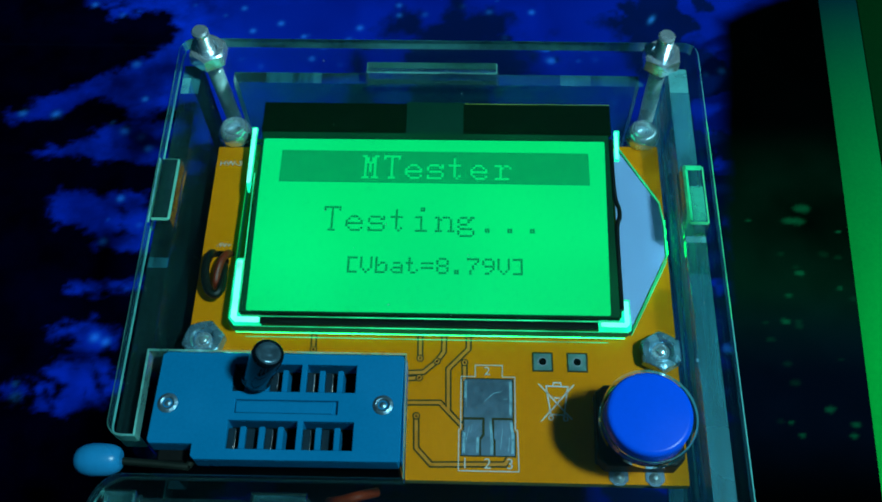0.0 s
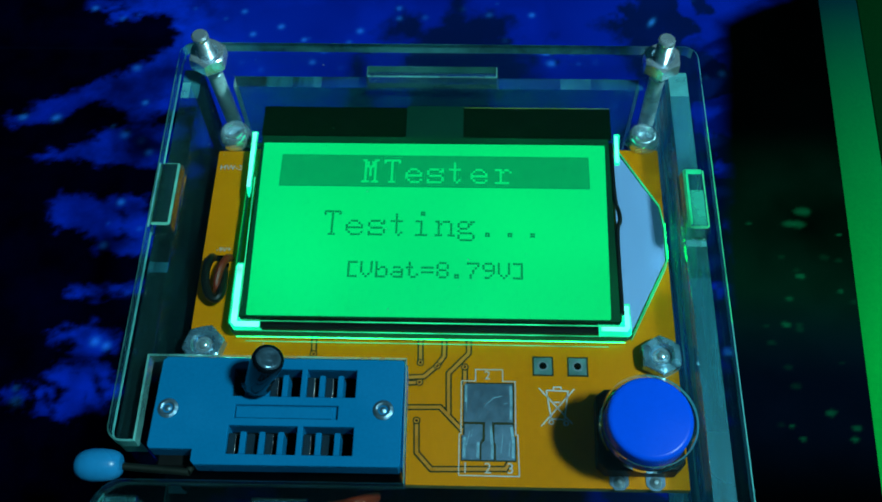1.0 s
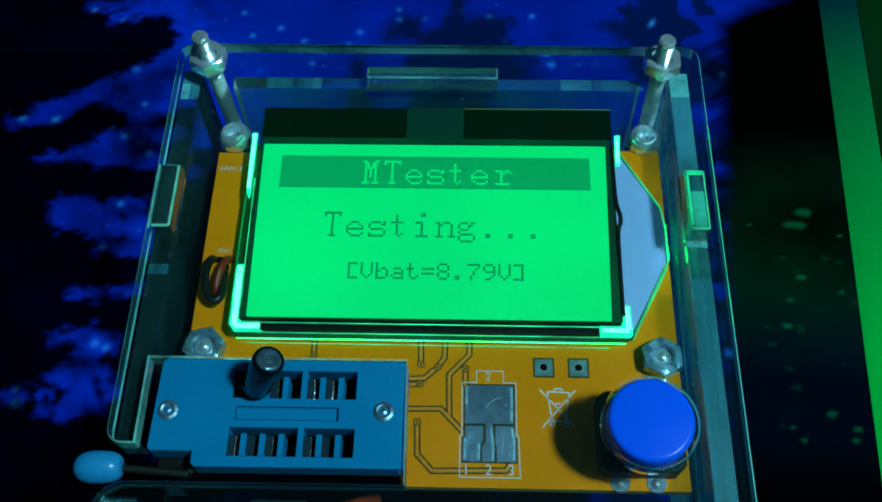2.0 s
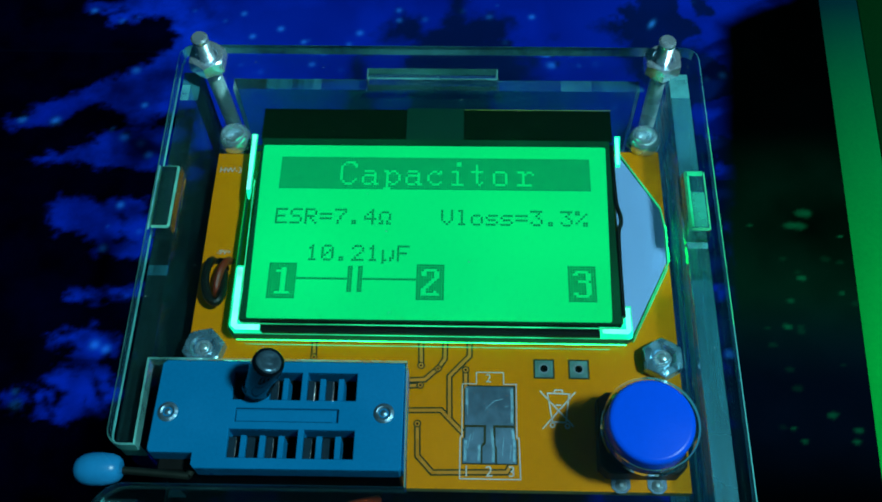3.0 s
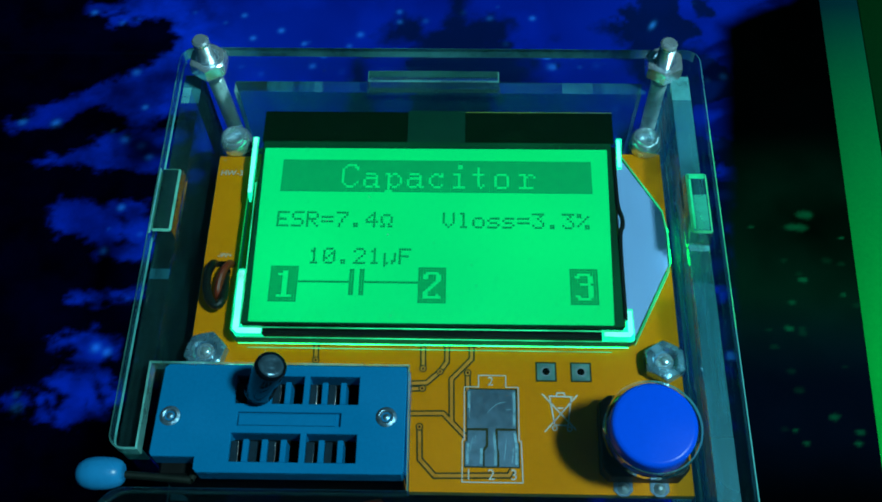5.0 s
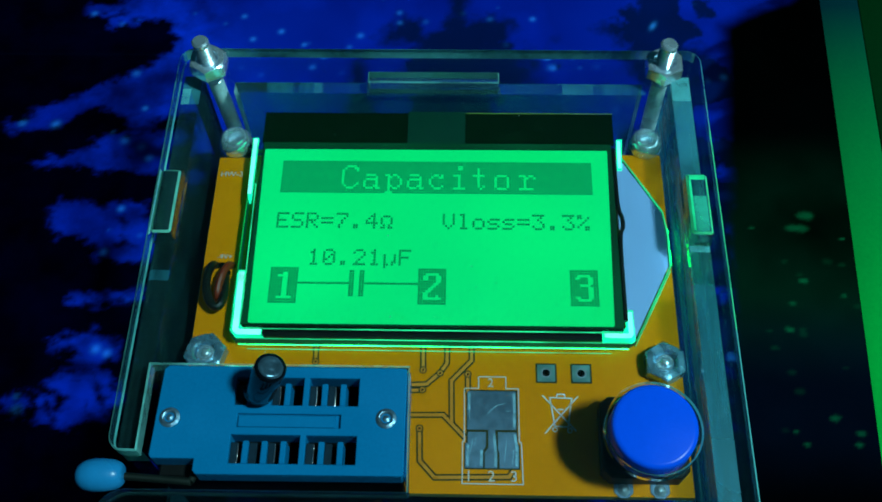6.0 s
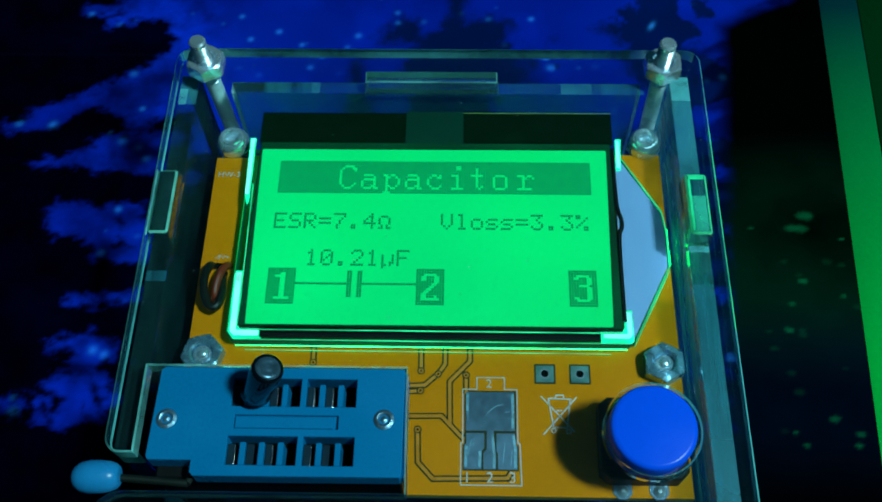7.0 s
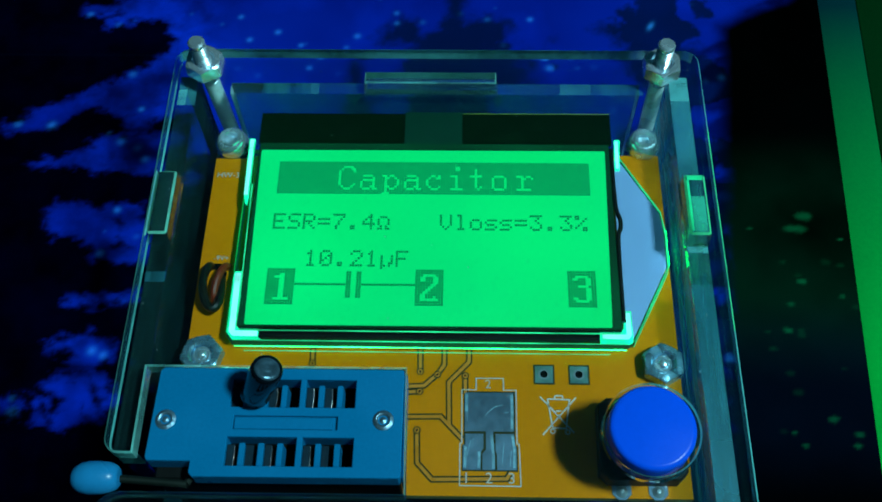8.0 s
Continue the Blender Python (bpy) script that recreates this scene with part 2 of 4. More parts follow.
RING_FILM = clear_sheet("hole_rim_acrylic", (0.90, 0.97, 0.97), 0.15, 0.5, 0.22, (0.10, 0.60, 0.60, 1))
TAB_TOP = clear_plastic("cut_acrylic_tab", (0.85, 0.97, 0.95), 0.08, 0.04, (0.12, 0.55, 0.58, 1))
# three strengths of pale film that paint reflections along acrylic edges
SHEEN_FAINT = clear_sheet("faint_acrylic_edge_sheen", (0.85, 0.95, 0.95), 0.3, 0.1, 0.10, (0.06, 0.40, 0.56, 1), streaked=(7.0, 0.5, 2.0))
EDGE_SHEEN = clear_sheet("acrylic_edge_sheen", (0.85, 0.95, 0.95), 0.3, 0.1, 0.20, (0.09, 0.44, 0.54, 1))
SHEEN_BRIGHT = clear_sheet("bright_acrylic_edge_sheen", (0.85, 0.95, 0.95), 0.3, 0.1, 0.42, (0.16, 0.58, 0.62, 1))
# teal haze painting streaky reflected light on the east wall
WALL_SHEEN = clear_sheet("acrylic_wall_sheen", (0.78, 0.94, 0.95), 0.05, 0.6, 0.42, (0.05, 0.41, 0.56, 1), streaked=(7.0, 0.5, 4.0))
WALL_FILM = clear_sheet("scuffed_acrylic_wall", (0.80, 0.95, 0.95), 0.18, 0.25, 0.03, (0.08, 0.45, 0.50, 1))
# teal haze painting the display's scattered green light on the back wall
WALL_SOFT = clear_sheet("display_haze_wall", (0.74, 0.94, 0.90), 0.2, 0.30, 0.20, (0.03, 0.40, 0.36, 1))
EDGE_THIN = clear_plastic("thin_hazed_acrylic_edge", (0.85, 0.97, 0.95), 0.1, 0.06, (0.14, 0.55, 0.52, 1))
EDGE_SOFT = clear_plastic("hazed_acrylic_edge", (0.85, 0.97, 0.95), 0.1, 0.14, (0.14, 0.55, 0.58, 1))
BOARD = surface("orange_solder_mask", (0.73, 0.20, 0.0004), 0.28, vary=0.10, grain=1500, blotch=60, bump=0.05, spec=0.1)
BOARD_EDGE = surface("board_edge_fibre", (0.30, 0.25, 0.08), 0.8, vary=0.25)
TRACE_DARK = surface("trace_outline", (0.035, 0.032, 0.008), 0.4, spec=0.2)
TRACE = surface("trace_over_copper", (0.66, 0.20, 0.012), 0.33)
SILK = surface("white_silkscreen", (0.54, 0.44, 0.42), 0.6, vary=0.3, grain=4000)
TIN = surface("tinned_pad", (0.105, 0.165, 0.25), 0.42, 0.45, vary=0.40, grain=700, bump=0.15)
PAD = surface("bright_tinned_pad", (0.11, 0.23, 0.23), 0.4, 0.4, vary=0.35, grain=900, blotch=500, bump=0.25)
SOLDER = surface("solder", (0.42, 0.52, 0.60), 0.3, 0.7, vary=0.2)
# near-black tone painting the shade inside holes and slots
HOLE_SHADE = surface("hole_shade", (0.002, 0.003, 0.003), 0.9, spec=0.0)
STEEL = surface("zinc_plated_steel", (0.72, 0.88, 0.97), 0.22, 0.82, vary=0.15, grain=1800, blotch=300, bump=0.08)
NUT = surface("brushed_zinc_nut", (0.24, 0.44, 0.58), 0.27, 0.78, vary=0.3, grain=1800, blotch=400, bump=0.15)
SHANK = surface("dull_zinc_shank", (0.60, 0.84, 0.86), 0.28, 0.15, vary=0.2, grain=1800, blotch=300, bump=0.08)
WORN_TIN = surface("worn_bright_tin", (0.20, 0.25, 0.30), 0.45, 0.3, vary=0.3)
LAND_EDGE = surface("rubbed_bright_tin", (0.20, 0.36, 0.48), 0.5, 0.1, vary=0.5, grain=2500, blotch=900)
RIVET = surface("dull_rivet", (0.15, 0.27, 0.36), 0.4, 0.8, vary=0.3, bump=0.6, bump_scale=1500)
LEVER = surface("dark_lever_steel", (0.012, 0.020, 0.016), 0.5, 0.6)
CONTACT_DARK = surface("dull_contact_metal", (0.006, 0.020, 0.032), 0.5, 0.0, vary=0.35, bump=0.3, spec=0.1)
CONTACT = surface("tin_contact", (0.75, 0.80, 0.82), 0.25, 1.0, bump=0.6, bump_scale=3500)
BLACK = surface("black_plastic", (0.003, 0.004, 0.004), 0.45, vary=0.3, bump=0.06, spec=0.2)
SOCKET_BLUE = surface("blue_socket_plastic", (0.0003, 0.140, 0.315), 0.36, vary=0.09, grain=2200, blotch=120, bump=0.10, spec=0.1)
KNOB_BLUE = surface("pale_blue_plastic", (0.009, 0.19, 0.42), 0.30, vary=0.08, bump=0.05, spec=0.3)
CAP_BLUE = surface("blue_button_plastic", (0.0002, 0.080, 0.74), 0.24, vary=0.05, grain=1200, blotch=80, bump=0.04, spec=0.10, rough_vary=0.05)
SLEEVE = surface("black_capacitor_sleeve", (0.0015, 0.004, 0.007), 0.10, vary=0.2, bump=0.10, bump_scale=900, spec=0.28, rough_vary=0.04)
CAN_TOP = surface("dull_aluminium_top", (0.06, 0.13, 0.18), 0.22, 0.6, vary=0.35, grain=1200, blotch=600, bump=0.35, bump_scale=1500)
WIRE_BLACK = surface("black_wire", (0.004, 0.005, 0.004), 0.3, spec=0.35)
WIRE_RED = surface("red_wire", (0.17, 0.018, 0.005), 0.35, spec=0.3)
REFLECTOR = surface("pale_reflector_film", (0.26, 0.42, 0.76), 0.42, vary=0.06, grain=300, blotch=40)
GLASS_HIGHLIGHT = surface("glass_edge_highlight", (0.20, 0.30, 0.05), 0.4, vary=0.4, grain=400, blotch=120)
GUIDE = clear_plastic("light_guide_plastic", (0.75, 1.0, 0.88), 0.05, 0.04, (0.10, 0.50, 0.30, 1))
GLASS_DARK = surface("dark_display_glass", (0.0008, 0.009, 0.003), 0.2, vary=0.2, spec=0.05)
FLEX = surface("flex_cable", (0.001, 0.034, 0.020), 0.45, spec=0.1)
PANEL = glowing("backlit_panel", (0.0, 0.85, 0.25), 1.0, 0.07, 45.0, (0.0, 0.85, 0.15))
INK = glowing("darkened_dots", (0.0, 0.225, 0.064), 1.0)
INK_BAR = glowing("darkened_bar_dots", (0.0, 0.30, 0.090), 1.0)
# weak emission painting backlight that spreads into the glass border
BORDER = glowing("border_glow", (0.0, 0.040, 0.012), 1.0, 0.5, 60.0)
GUIDE_EDGE = glowing("light_guide_edge", (0.0, 0.10, 0.035), 0.5, 0.3, 150.0)
GLOW = glowing("backlight_leak", (0.0, 0.90, 0.34), 1.5, 0.35, 260.0, (0.01, 0.95, 0.50))
GLOW_CORE = glowing("backlight_leak_core", (0.06, 1.0, 0.70), 1.6, 0.4, 240.0, (0.30, 1.0, 1.0))
GLOW_FOOT = glowing("backlight_foot", (0.01, 0.90, 0.20), 5.5, 0.4, 120.0)
GLOW_SIDE = glowing("backlight_side", (0.0, 0.90, 0.16), 0.4, 0.4, 120.0)
LED = glowing("backlight_led_glow", (0.0, 1.0, 0.10), 11.0)
GLOW_LINE = glowing("backlight_edge", (0.02, 0.80, 0.30), 1.0, 0.5, 150.0)
FLECK = surface("dust_fleck", (0.35, 0.42, 0.42), 0.8)
BATTERY = surface("battery_wrap", (0.012, 0.012, 0.014), 0.35)
TABLE = surface("dark_table_top", (0.003, 0.006, 0.004), 0.7, vary=0.3, blotch=15, spec=0.05)
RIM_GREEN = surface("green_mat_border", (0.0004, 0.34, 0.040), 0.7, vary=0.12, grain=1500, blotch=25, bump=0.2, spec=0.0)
RIM_DARK = surface("dark_green_mat_edge", (0.0003, 0.022, 0.005), 0.7, vary=0.2, grain=1500, blotch=25, spec=0.0)
PLASTER = surface("dark_blue_wall_paint", (0.006, 0.115, 0.165), 0.85, vary=0.05, grain=40, blotch=3)


def printed_cloth():
    """The mat's print: its colours are stored on the mesh, the weave is relief."""
    m, nt, p = shader("printed_mat_cloth")
    att = nt.nodes.new("ShaderNodeAttribute")
    att.attribute_name = "print"
    nt.links.new(att.outputs["Color"], p.inputs["Base Color"])
    p.inputs["Roughness"].default_value = 0.75
    p.inputs["Specular IOR Level"].default_value = 0.0
    tc = nt.nodes.new("ShaderNodeTexCoord")
    tex = node(nt, "ShaderNodeTexNoise", Scale=2200.0, Detail=2.0)
    nt.links.new(tc.outputs["Object"], tex.inputs["Vector"])
    b = node(nt, "ShaderNodeBump", Strength=0.15, Distance=0.0002)
    nt.links.new(tex.outputs["Fac"], b.inputs["Height"])
    nt.links.new(b.outputs["Normal"], p.inputs["Normal"])
    return m


def dimmed_strip(m):
    """Darkens the border from green to deep teal, painting dimmer light towards the far end."""
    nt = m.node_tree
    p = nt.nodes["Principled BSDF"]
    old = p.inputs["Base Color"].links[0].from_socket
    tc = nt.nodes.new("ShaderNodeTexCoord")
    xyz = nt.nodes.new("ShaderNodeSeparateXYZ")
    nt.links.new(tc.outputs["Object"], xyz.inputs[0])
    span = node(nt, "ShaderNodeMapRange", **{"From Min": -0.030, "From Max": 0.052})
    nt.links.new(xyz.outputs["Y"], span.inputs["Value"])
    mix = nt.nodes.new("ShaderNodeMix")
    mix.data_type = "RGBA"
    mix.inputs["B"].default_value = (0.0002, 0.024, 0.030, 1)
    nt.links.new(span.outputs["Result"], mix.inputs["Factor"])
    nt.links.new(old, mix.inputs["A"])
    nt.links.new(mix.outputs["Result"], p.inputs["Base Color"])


dimmed_strip(RIM_GREEN)


# ---- the room and the table ----
# unseen room; its teal paint is chosen to tint reflections
def room():
    def wall(name, x0, x1, y0, y1, z0, z1, m):
        bm = box(x0, x1, y0, y1, z0, z1)
        ob = new(name, finish(bm, name, m, Vector((0, 0, -MAT_Z)), 0))
        return tagged(ob, kind="structure")
    top = -MAT_Z - 2.2
    tagged(wall("table_top", -700, 800, -600, 700, top - 25, top, TABLE), "dark table top under the printed mat", "table")
    wall("floor", -1900, 1900, -1900, 1900, -800, -770, PLASTER)
    wall("ceiling", -1900, 1900, -1900, 1900, 1700, 1730, PLASTER)
    wall("wall_west", -1930, -1900, -1900, 1900, -770, 1700, PLASTER)
    wall("wall_east", 1900, 1930, -1900, 1900, -770, 1700, PLASTER)
    wall("wall_north", -1900, 1900, 1900, 1930, -770, 1700, PLASTER)
    wall("wall_south", -1900, 1900, -1930, -1900, -770, 1700, PLASTER)
    for x, y in ((-650, -550), (750, -550), (-650, 650), (750, 650)):
        bm = box(x - 25, x + 25, y - 25, y + 25, -770, top - 25, 3)
        tagged(new("table_leg", finish(bm, "table_leg", TABLE, Vector((0, 0, -MAT_Z)), 0)), kind="structure")


room()


# ---- the printed mat: a night sky behind spruces ----
MAT_X0, MAT_X1, MAT_Y0, MAT_Y1 = -130.0, 79.5, -70.0, 110.0


def ripple(x, y, scale, seed, octaves=4):
    """Smooth noise between about -1 and 1 on a grid."""
    rng = np.random.RandomState(seed)
    out, amp, total = np.zeros_like(x), 1.0, 0.0
    for _ in range(octaves):
        g = rng.uniform(-1, 1, (64, 64))
        u, v = (x / scale) % 64, (y / scale) % 64
        i, j = u.astype(int), v.astype(int)
        fu, fv = u - i, v - j
        fu, fv = fu * fu * (3 - 2 * fu), fv * fv * (3 - 2 * fv)
        i1, j1 = (i + 1) % 64, (j + 1) % 64
        out += amp * ((g[i, j] * (1 - fu) + g[i1, j] * fu) * (1 - fv) + (g[i, j1] * (1 - fu) + g[i1, j1] * fu) * fv)
        total, amp, scale = total + amp, amp * 0.55, scale * 0.5
    return out / total * 1.6


def step(a, b, v):
    t = np.clip((v - a) / (b - a), 0, 1)
    return t * t * (3 - 2 * t)


def spruce(x, y, px, top, foot, width, seed, ragged=0.5):
    """How far a point lies inside a spruce's outline, in millimetres; its top points to +y."""
    d = np.clip((top - y) / (top - foot), 0, 1.2)
    tiers = 0.75 + 0.25 * np.sin((top - y) / 3.4 + 2.5 * ripple(x, y, 14.0, seed + 3))
    edge = width * d ** 0.8 * tiers * (1 + ragged * ripple(x, y, 5.0, seed))
    inside = edge - np.abs(x - px - 1.5 * ripple(x, y, 20.0, seed + 7))
    return np.where(y > top, -1 - (y - top), inside)


# gaps of sky and dark twigs between the trees: two round ends, each with a radius
SKY_GAPS_NORTH = ((-73.9, 70.3, 1.7, -55.7, 73.2, 4.8), (-69.7, 67.2, 1.2, -62.6, 70.8, 3.1), (-54.1, 54.2, 4.6, -65.0, 47.4, 3.9),
                  (-68.0, 47.9, 2.7, -85.5, 40.0, 1.1), (-60.2, 45.6, 5.1, -52.4, 50.6, 6.8), (-76.6, 43.1, 2.5, -86.1, 40.0, 1.1),
                  (-66.1, 35.0, 2.4, -53.4, 34.7, 4.0), (-80.8, 31.2, 1.0, -66.1, 32.1, 1.4), (-65.9, 31.1, 1.7, -53.0, 32.1, 2.7), (-51.5, 70.0, 6.0, -51.0, 57.0, 5.0), (-60, 92, 16, -80, 98, 16))
SKY_GAPS_SOUTH = ((-69.4, 18.4, 3.8, -57.7, 21.0, 2.3), (-58.4, 19.4, 2.8, -54.5, 14.6, 3.2), (-72.3, 22.1, 1.3, -63.4, 17.5, 4.7),
                  (-61.8, 11.9, 1.2, -55.0, 11.6, 1.4), (-66.6, 1.3, 0.5, -62.0, 1.8, 0.9), (-62.1, 2.3, 1.0, -59.8, 3.8, 0.6), (-59.6, 2.8, 0.9, -54.2, 3.4, 1.1),
                  (-67.3, -5.9, 0.9, -61.8, -6.6, 2.2), (-61.8, -6.6, 2.6, -57.6, -7.9, 1.7), (-65.4, -13.9, 1.1, -60.3, -14.7, 2.7),
                  (-62.3, -19.9, 1.6, -60.3, -14.7, 2.5), (-58.1, -15.7, 2.9, -56.3, -17.8, 2.7), (-73.0, -18.1, 1.3, -70.3, -18.0, 1.2), (-66.6, -17.8, 1.3, -66.6, -19.5, 1.0))
TWIGS = ((-70.6, 14.2, 0.6, -68.3, 14.6, 0.9), (-60.0, -11.1, 0.3, -55.4, -21.1, 0.4), (-64.3, -10.1, 0.4, -56.2, -10.5, 0.5), (-66.7, 12.9, 0.6, -81.2, 12.3, 1.5), (-68.0, -14.8, 0.5, -65.1, -20.3, 0.5))


def streak(x, y, ax, ay, ar, bx, by, br):
    """How far a point lies inside a tapered stroke, in millimetres."""
    dx, dy = bx - ax, by - ay
    t = np.clip(((x - ax) * dx + (y - ay) * dy) / (dx * dx + dy * dy), 0, 1)
    return ar + (br - ar) * t - np.hypot(x - ax - t * dx, y - ay - t * dy)


def night_print(x, y):
    """Colours of the print over the mat."""
    deep, bright = np.array([0.0001, 0.0020, 0.098]), np.array([0.0003, 0.018, 0.34])
    lift = np.clip(0.52 + 0.45 * ripple(x, y, 42.0, 11) - 0.0015 * (x + 20) + 0.0015 * y, 0, 1)
    lift = np.maximum(lift, 0.5 * step(-48, -56, x) * step(26, 12, y))
    rgb = deep + (bright - deep) * lift[..., None]
    haze = np.clip(ripple(x, y, 16.0, 12), 0, 1) * 0.5
    rgb = rgb * (1 + haze[..., None]) * (1 + 0.5 * np.clip(ripple(x, y, 4.0, 15), -1, 1) * step(-40, -55, x))[..., None]
    # soft woods to the west, with gaps of sky between layers of drooping branches
    rag = 1.2 * ripple(x * 0.8, y * 1.5, 7.0, 21) + 1.7 * ripple(x * 0.8, y * 1.3, 2.7, 22) + 1.15 * ripple(x, y * 1.2, 1.3, 23)
    gap = np.full(x.shape, -9.0)
    for taper in SKY_GAPS_NORTH + SKY_GAPS_SOUTH:
        gap = np.maximum(gap, streak(x, y, *taper))
    gap = gap + np.clip(rag, -2.2, 1.5) * 0.75
    for taper in TWIGS:
        gap = np.minimum(gap, 0.6 * rag - streak(x, y, *taper) * 1.3)
    woods = np.minimum(-gap, -48.5 - x + rag)
    # two dark ovals paint the shade under the tester's west side
    for cx, cy, rx, ry in ((-43, 4, 7.5, 30), (-46, -28, 12, 14)):
        rr = np.sqrt(((x - cx) / rx) ** 2 + ((y - cy) / ry) ** 2)
        woods = np.maximum(woods, (1 - rr) * min(rx, ry) + rag * 0.7)
    # two hazy spruces to the north
    far = np.maximum(spruce(x, y, 1.5, 84.0, 44.0, 13.0, 31, 0.9), spruce(x, y, 45.0, 98.0, 30.0, 14.0, 37, 1.3))
    far = np.maximum(far, spruce(x, y, -18.0, 58.0, 40.0, 6.0, 41, 0.8))
    for cx, cy, rx, ry in ((-8.5, 64.5, 4.2, 4.6), (8.0, 64.0, 6.0, 4.5), (2.0, 62.0, 12.0, 3.5), (5.0, 55.0, 14.0, 6.0), (37.5, 64.0, 5.0, 3.0), (46.0, 56.0, 9.0, 7.0)):
        rr = np.sqrt(((x - cx) / rx) ** 2 + ((y - cy) / ry) ** 2)
        far = np.maximum(far, (1 - rr) * min(rx, ry) + 1.6 * ripple(x, y, 4.5, 43) + 0.8 * ripple(x, y, 1.8, 44))
    # the tall dark trunk side to the east
    lean = 51.6 + 0.085 * (y - 5)
    band = np.minimum(x - lean, (67.2 + 0.56 * (x - 57.9) - y) * 0.87) + 0.8 * ripple(x, y, 9.0, 51)
    sweep = y - 0.55 * (x - lean) + 1.8 * ripple(x, y, 7.0, 61)
    limbs = 1.2 * np.sin(sweep * 0.95) + 0.6 * ripple(x, y, 3.0, 62) + (x - lean + 3.6) * 0.42 - np.maximum(y - 58, 0) * 0.4
    dusk = step(-3.5, 2.5, np.maximum(streak(x, y, -70, 42.0, 1.8, -54, 38.8, 1.6), streak(x, y, -66, 47.5, 3.0, -56, 51, 4.5)) + 0.8 * rag)
    rgb = rgb * (1 - 0.985 * step(-1.5, 1.2, woods))[..., None] * (1 - 0.55 * dusk)[..., None]
    veil = step(-2.0, 1.8, far)[..., None]
    rgb = rgb * (1 - 0.85 * veil) + veil * np.array([0.0002, 0.0050, 0.018])
    rgb = rgb * (1 - 0.66 * step(-0.8, 1.6, limbs))[..., None]
    dark = step(-2.6, 2.2, band)
    # the band's green tint imitates a dim green haze over it
    rgb = rgb * (1 - dark)[..., None] + dark[..., None] * (np.array([0.0001, 0.0004, 0.0004]) + (step(42, 20, y) * step(-14, 6, y))[..., None] * np.array([0.0001, 0.0075, 0.0034]) + (step(6, -8, y) * step(-36, -20, y))[..., None] * np.array([0.0001, 0.0014, 0.0048])) * (1 + 0.6 * ripple(x, y, 18.0, 71))[..., None]
    # the south of the print is dark ground
    ground = step(-18, -52, y + 4 * ripple(x, y, 12.0, 81)) * step(-20, 20, x + 60)
    rgb = rgb * (1 - 0.9 * ground)[..., None]
    # stars: soft dots, pale blue over the sky, green beyond the trunk
    rng = np.random.RandomState(5)
    lit = np.zeros(x.shape)
    spots = [(rng.uniform(-100, 58), rng.uniform(-30, 100), rng.uniform(0.3, 0.7), rng.uniform(0.1, 0.4)) for _ in range(120)]
    seen = ((-63.1, 53.2), (-59.9, 44.4), (-65.4, 38.6), (-62.5, 36.6), (-59.1, 35.1), (-57.2, 32.6), (-77.0, 40.3), (-60.6, 21.0), (-75.8, 13.0), (-62.1, 11.6), (-60.0, -7.6),
            (-57.9, -8.4), (-68.3, 66.3), (-74.8, 69.1), (-83.8, 40.7), (-71.9, -16.4), (-71.3, -18.9), (55.9, 53.1), (50.3, -7.7), (-40.3, 62.4), (-34.6, 64.5), (-29.5, 61.0),
            (-27.3, 55.1), (-9.9, 67.0), (-10.1, 69.8), (8.9, 68.1), (17.8, 68.2), (21.6, 55.3), (-42.8, 68.6), (-20.1, 60.4), (-18.0, 63.5))
    spots += [(sx, sy, rng.uniform(0.5, 0.85), rng.uniform(0.6, 1.2)) for sx, sy in seen]
    for sx, sy, r, a in spots:
        lit += a * np.exp(-((x - sx) ** 2 + (y - sy) ** 2) / (r * r))
    lit += 1.6 * np.exp(-(((x - 42.7) + (y - 66.5) * -0.4) ** 2 / 0.3 + (y - 66.5) ** 2 / 0.9)) / 0.4
    veil = 1 - np.maximum(step(-1.6, 1.9, woods), dark)
    rgb = rgb + (lit * veil * (0.35 + 0.65 * (1 - step(-2, 2, far))))[..., None] * np.array([0.015, 0.12, 0.36])
    lit = np.zeros(x.shape)
    spots = [(rng.uniform(57, 74), rng.uniform(-40, 14), rng.uniform(0.4, 0.7), rng.uniform(0.05, 0.25)) for _ in range(18)]
    seen = ((67.2, 20.8), (64.3, 18.2), (66.0, 18.1), (56.8, 18.2), (72.9, 16.0), (64.6, 7.3), (62.0, 2.8), (71.4, 4.4), (60.8, -2.3), (59.1, -20.8), (60.5, -22.9), (65.8, -18.3), (69.8, -20.9), (69.1, -22.8))
    spots += [(sx, sy, 0.95 if sy > 17.5 and sx > 60 else rng.uniform(0.4, 0.65), rng.uniform(0.5, 0.9)) for sx, sy in seen]
    for sx, sy, r, a in spots:
        lit += a * np.exp(-(((x - sx) ** 2 * 0.6 + ((y - sy) * 1.3) ** 2) / (r * r) * (1 + 0.6 * ripple(x, y, 1.5, 77))) ** 2)
    rgb = rgb + (lit * dark)[..., None] * np.array([0.001, 0.075, 0.024])
    return np.clip(rgb, 0.0001, 0.9)


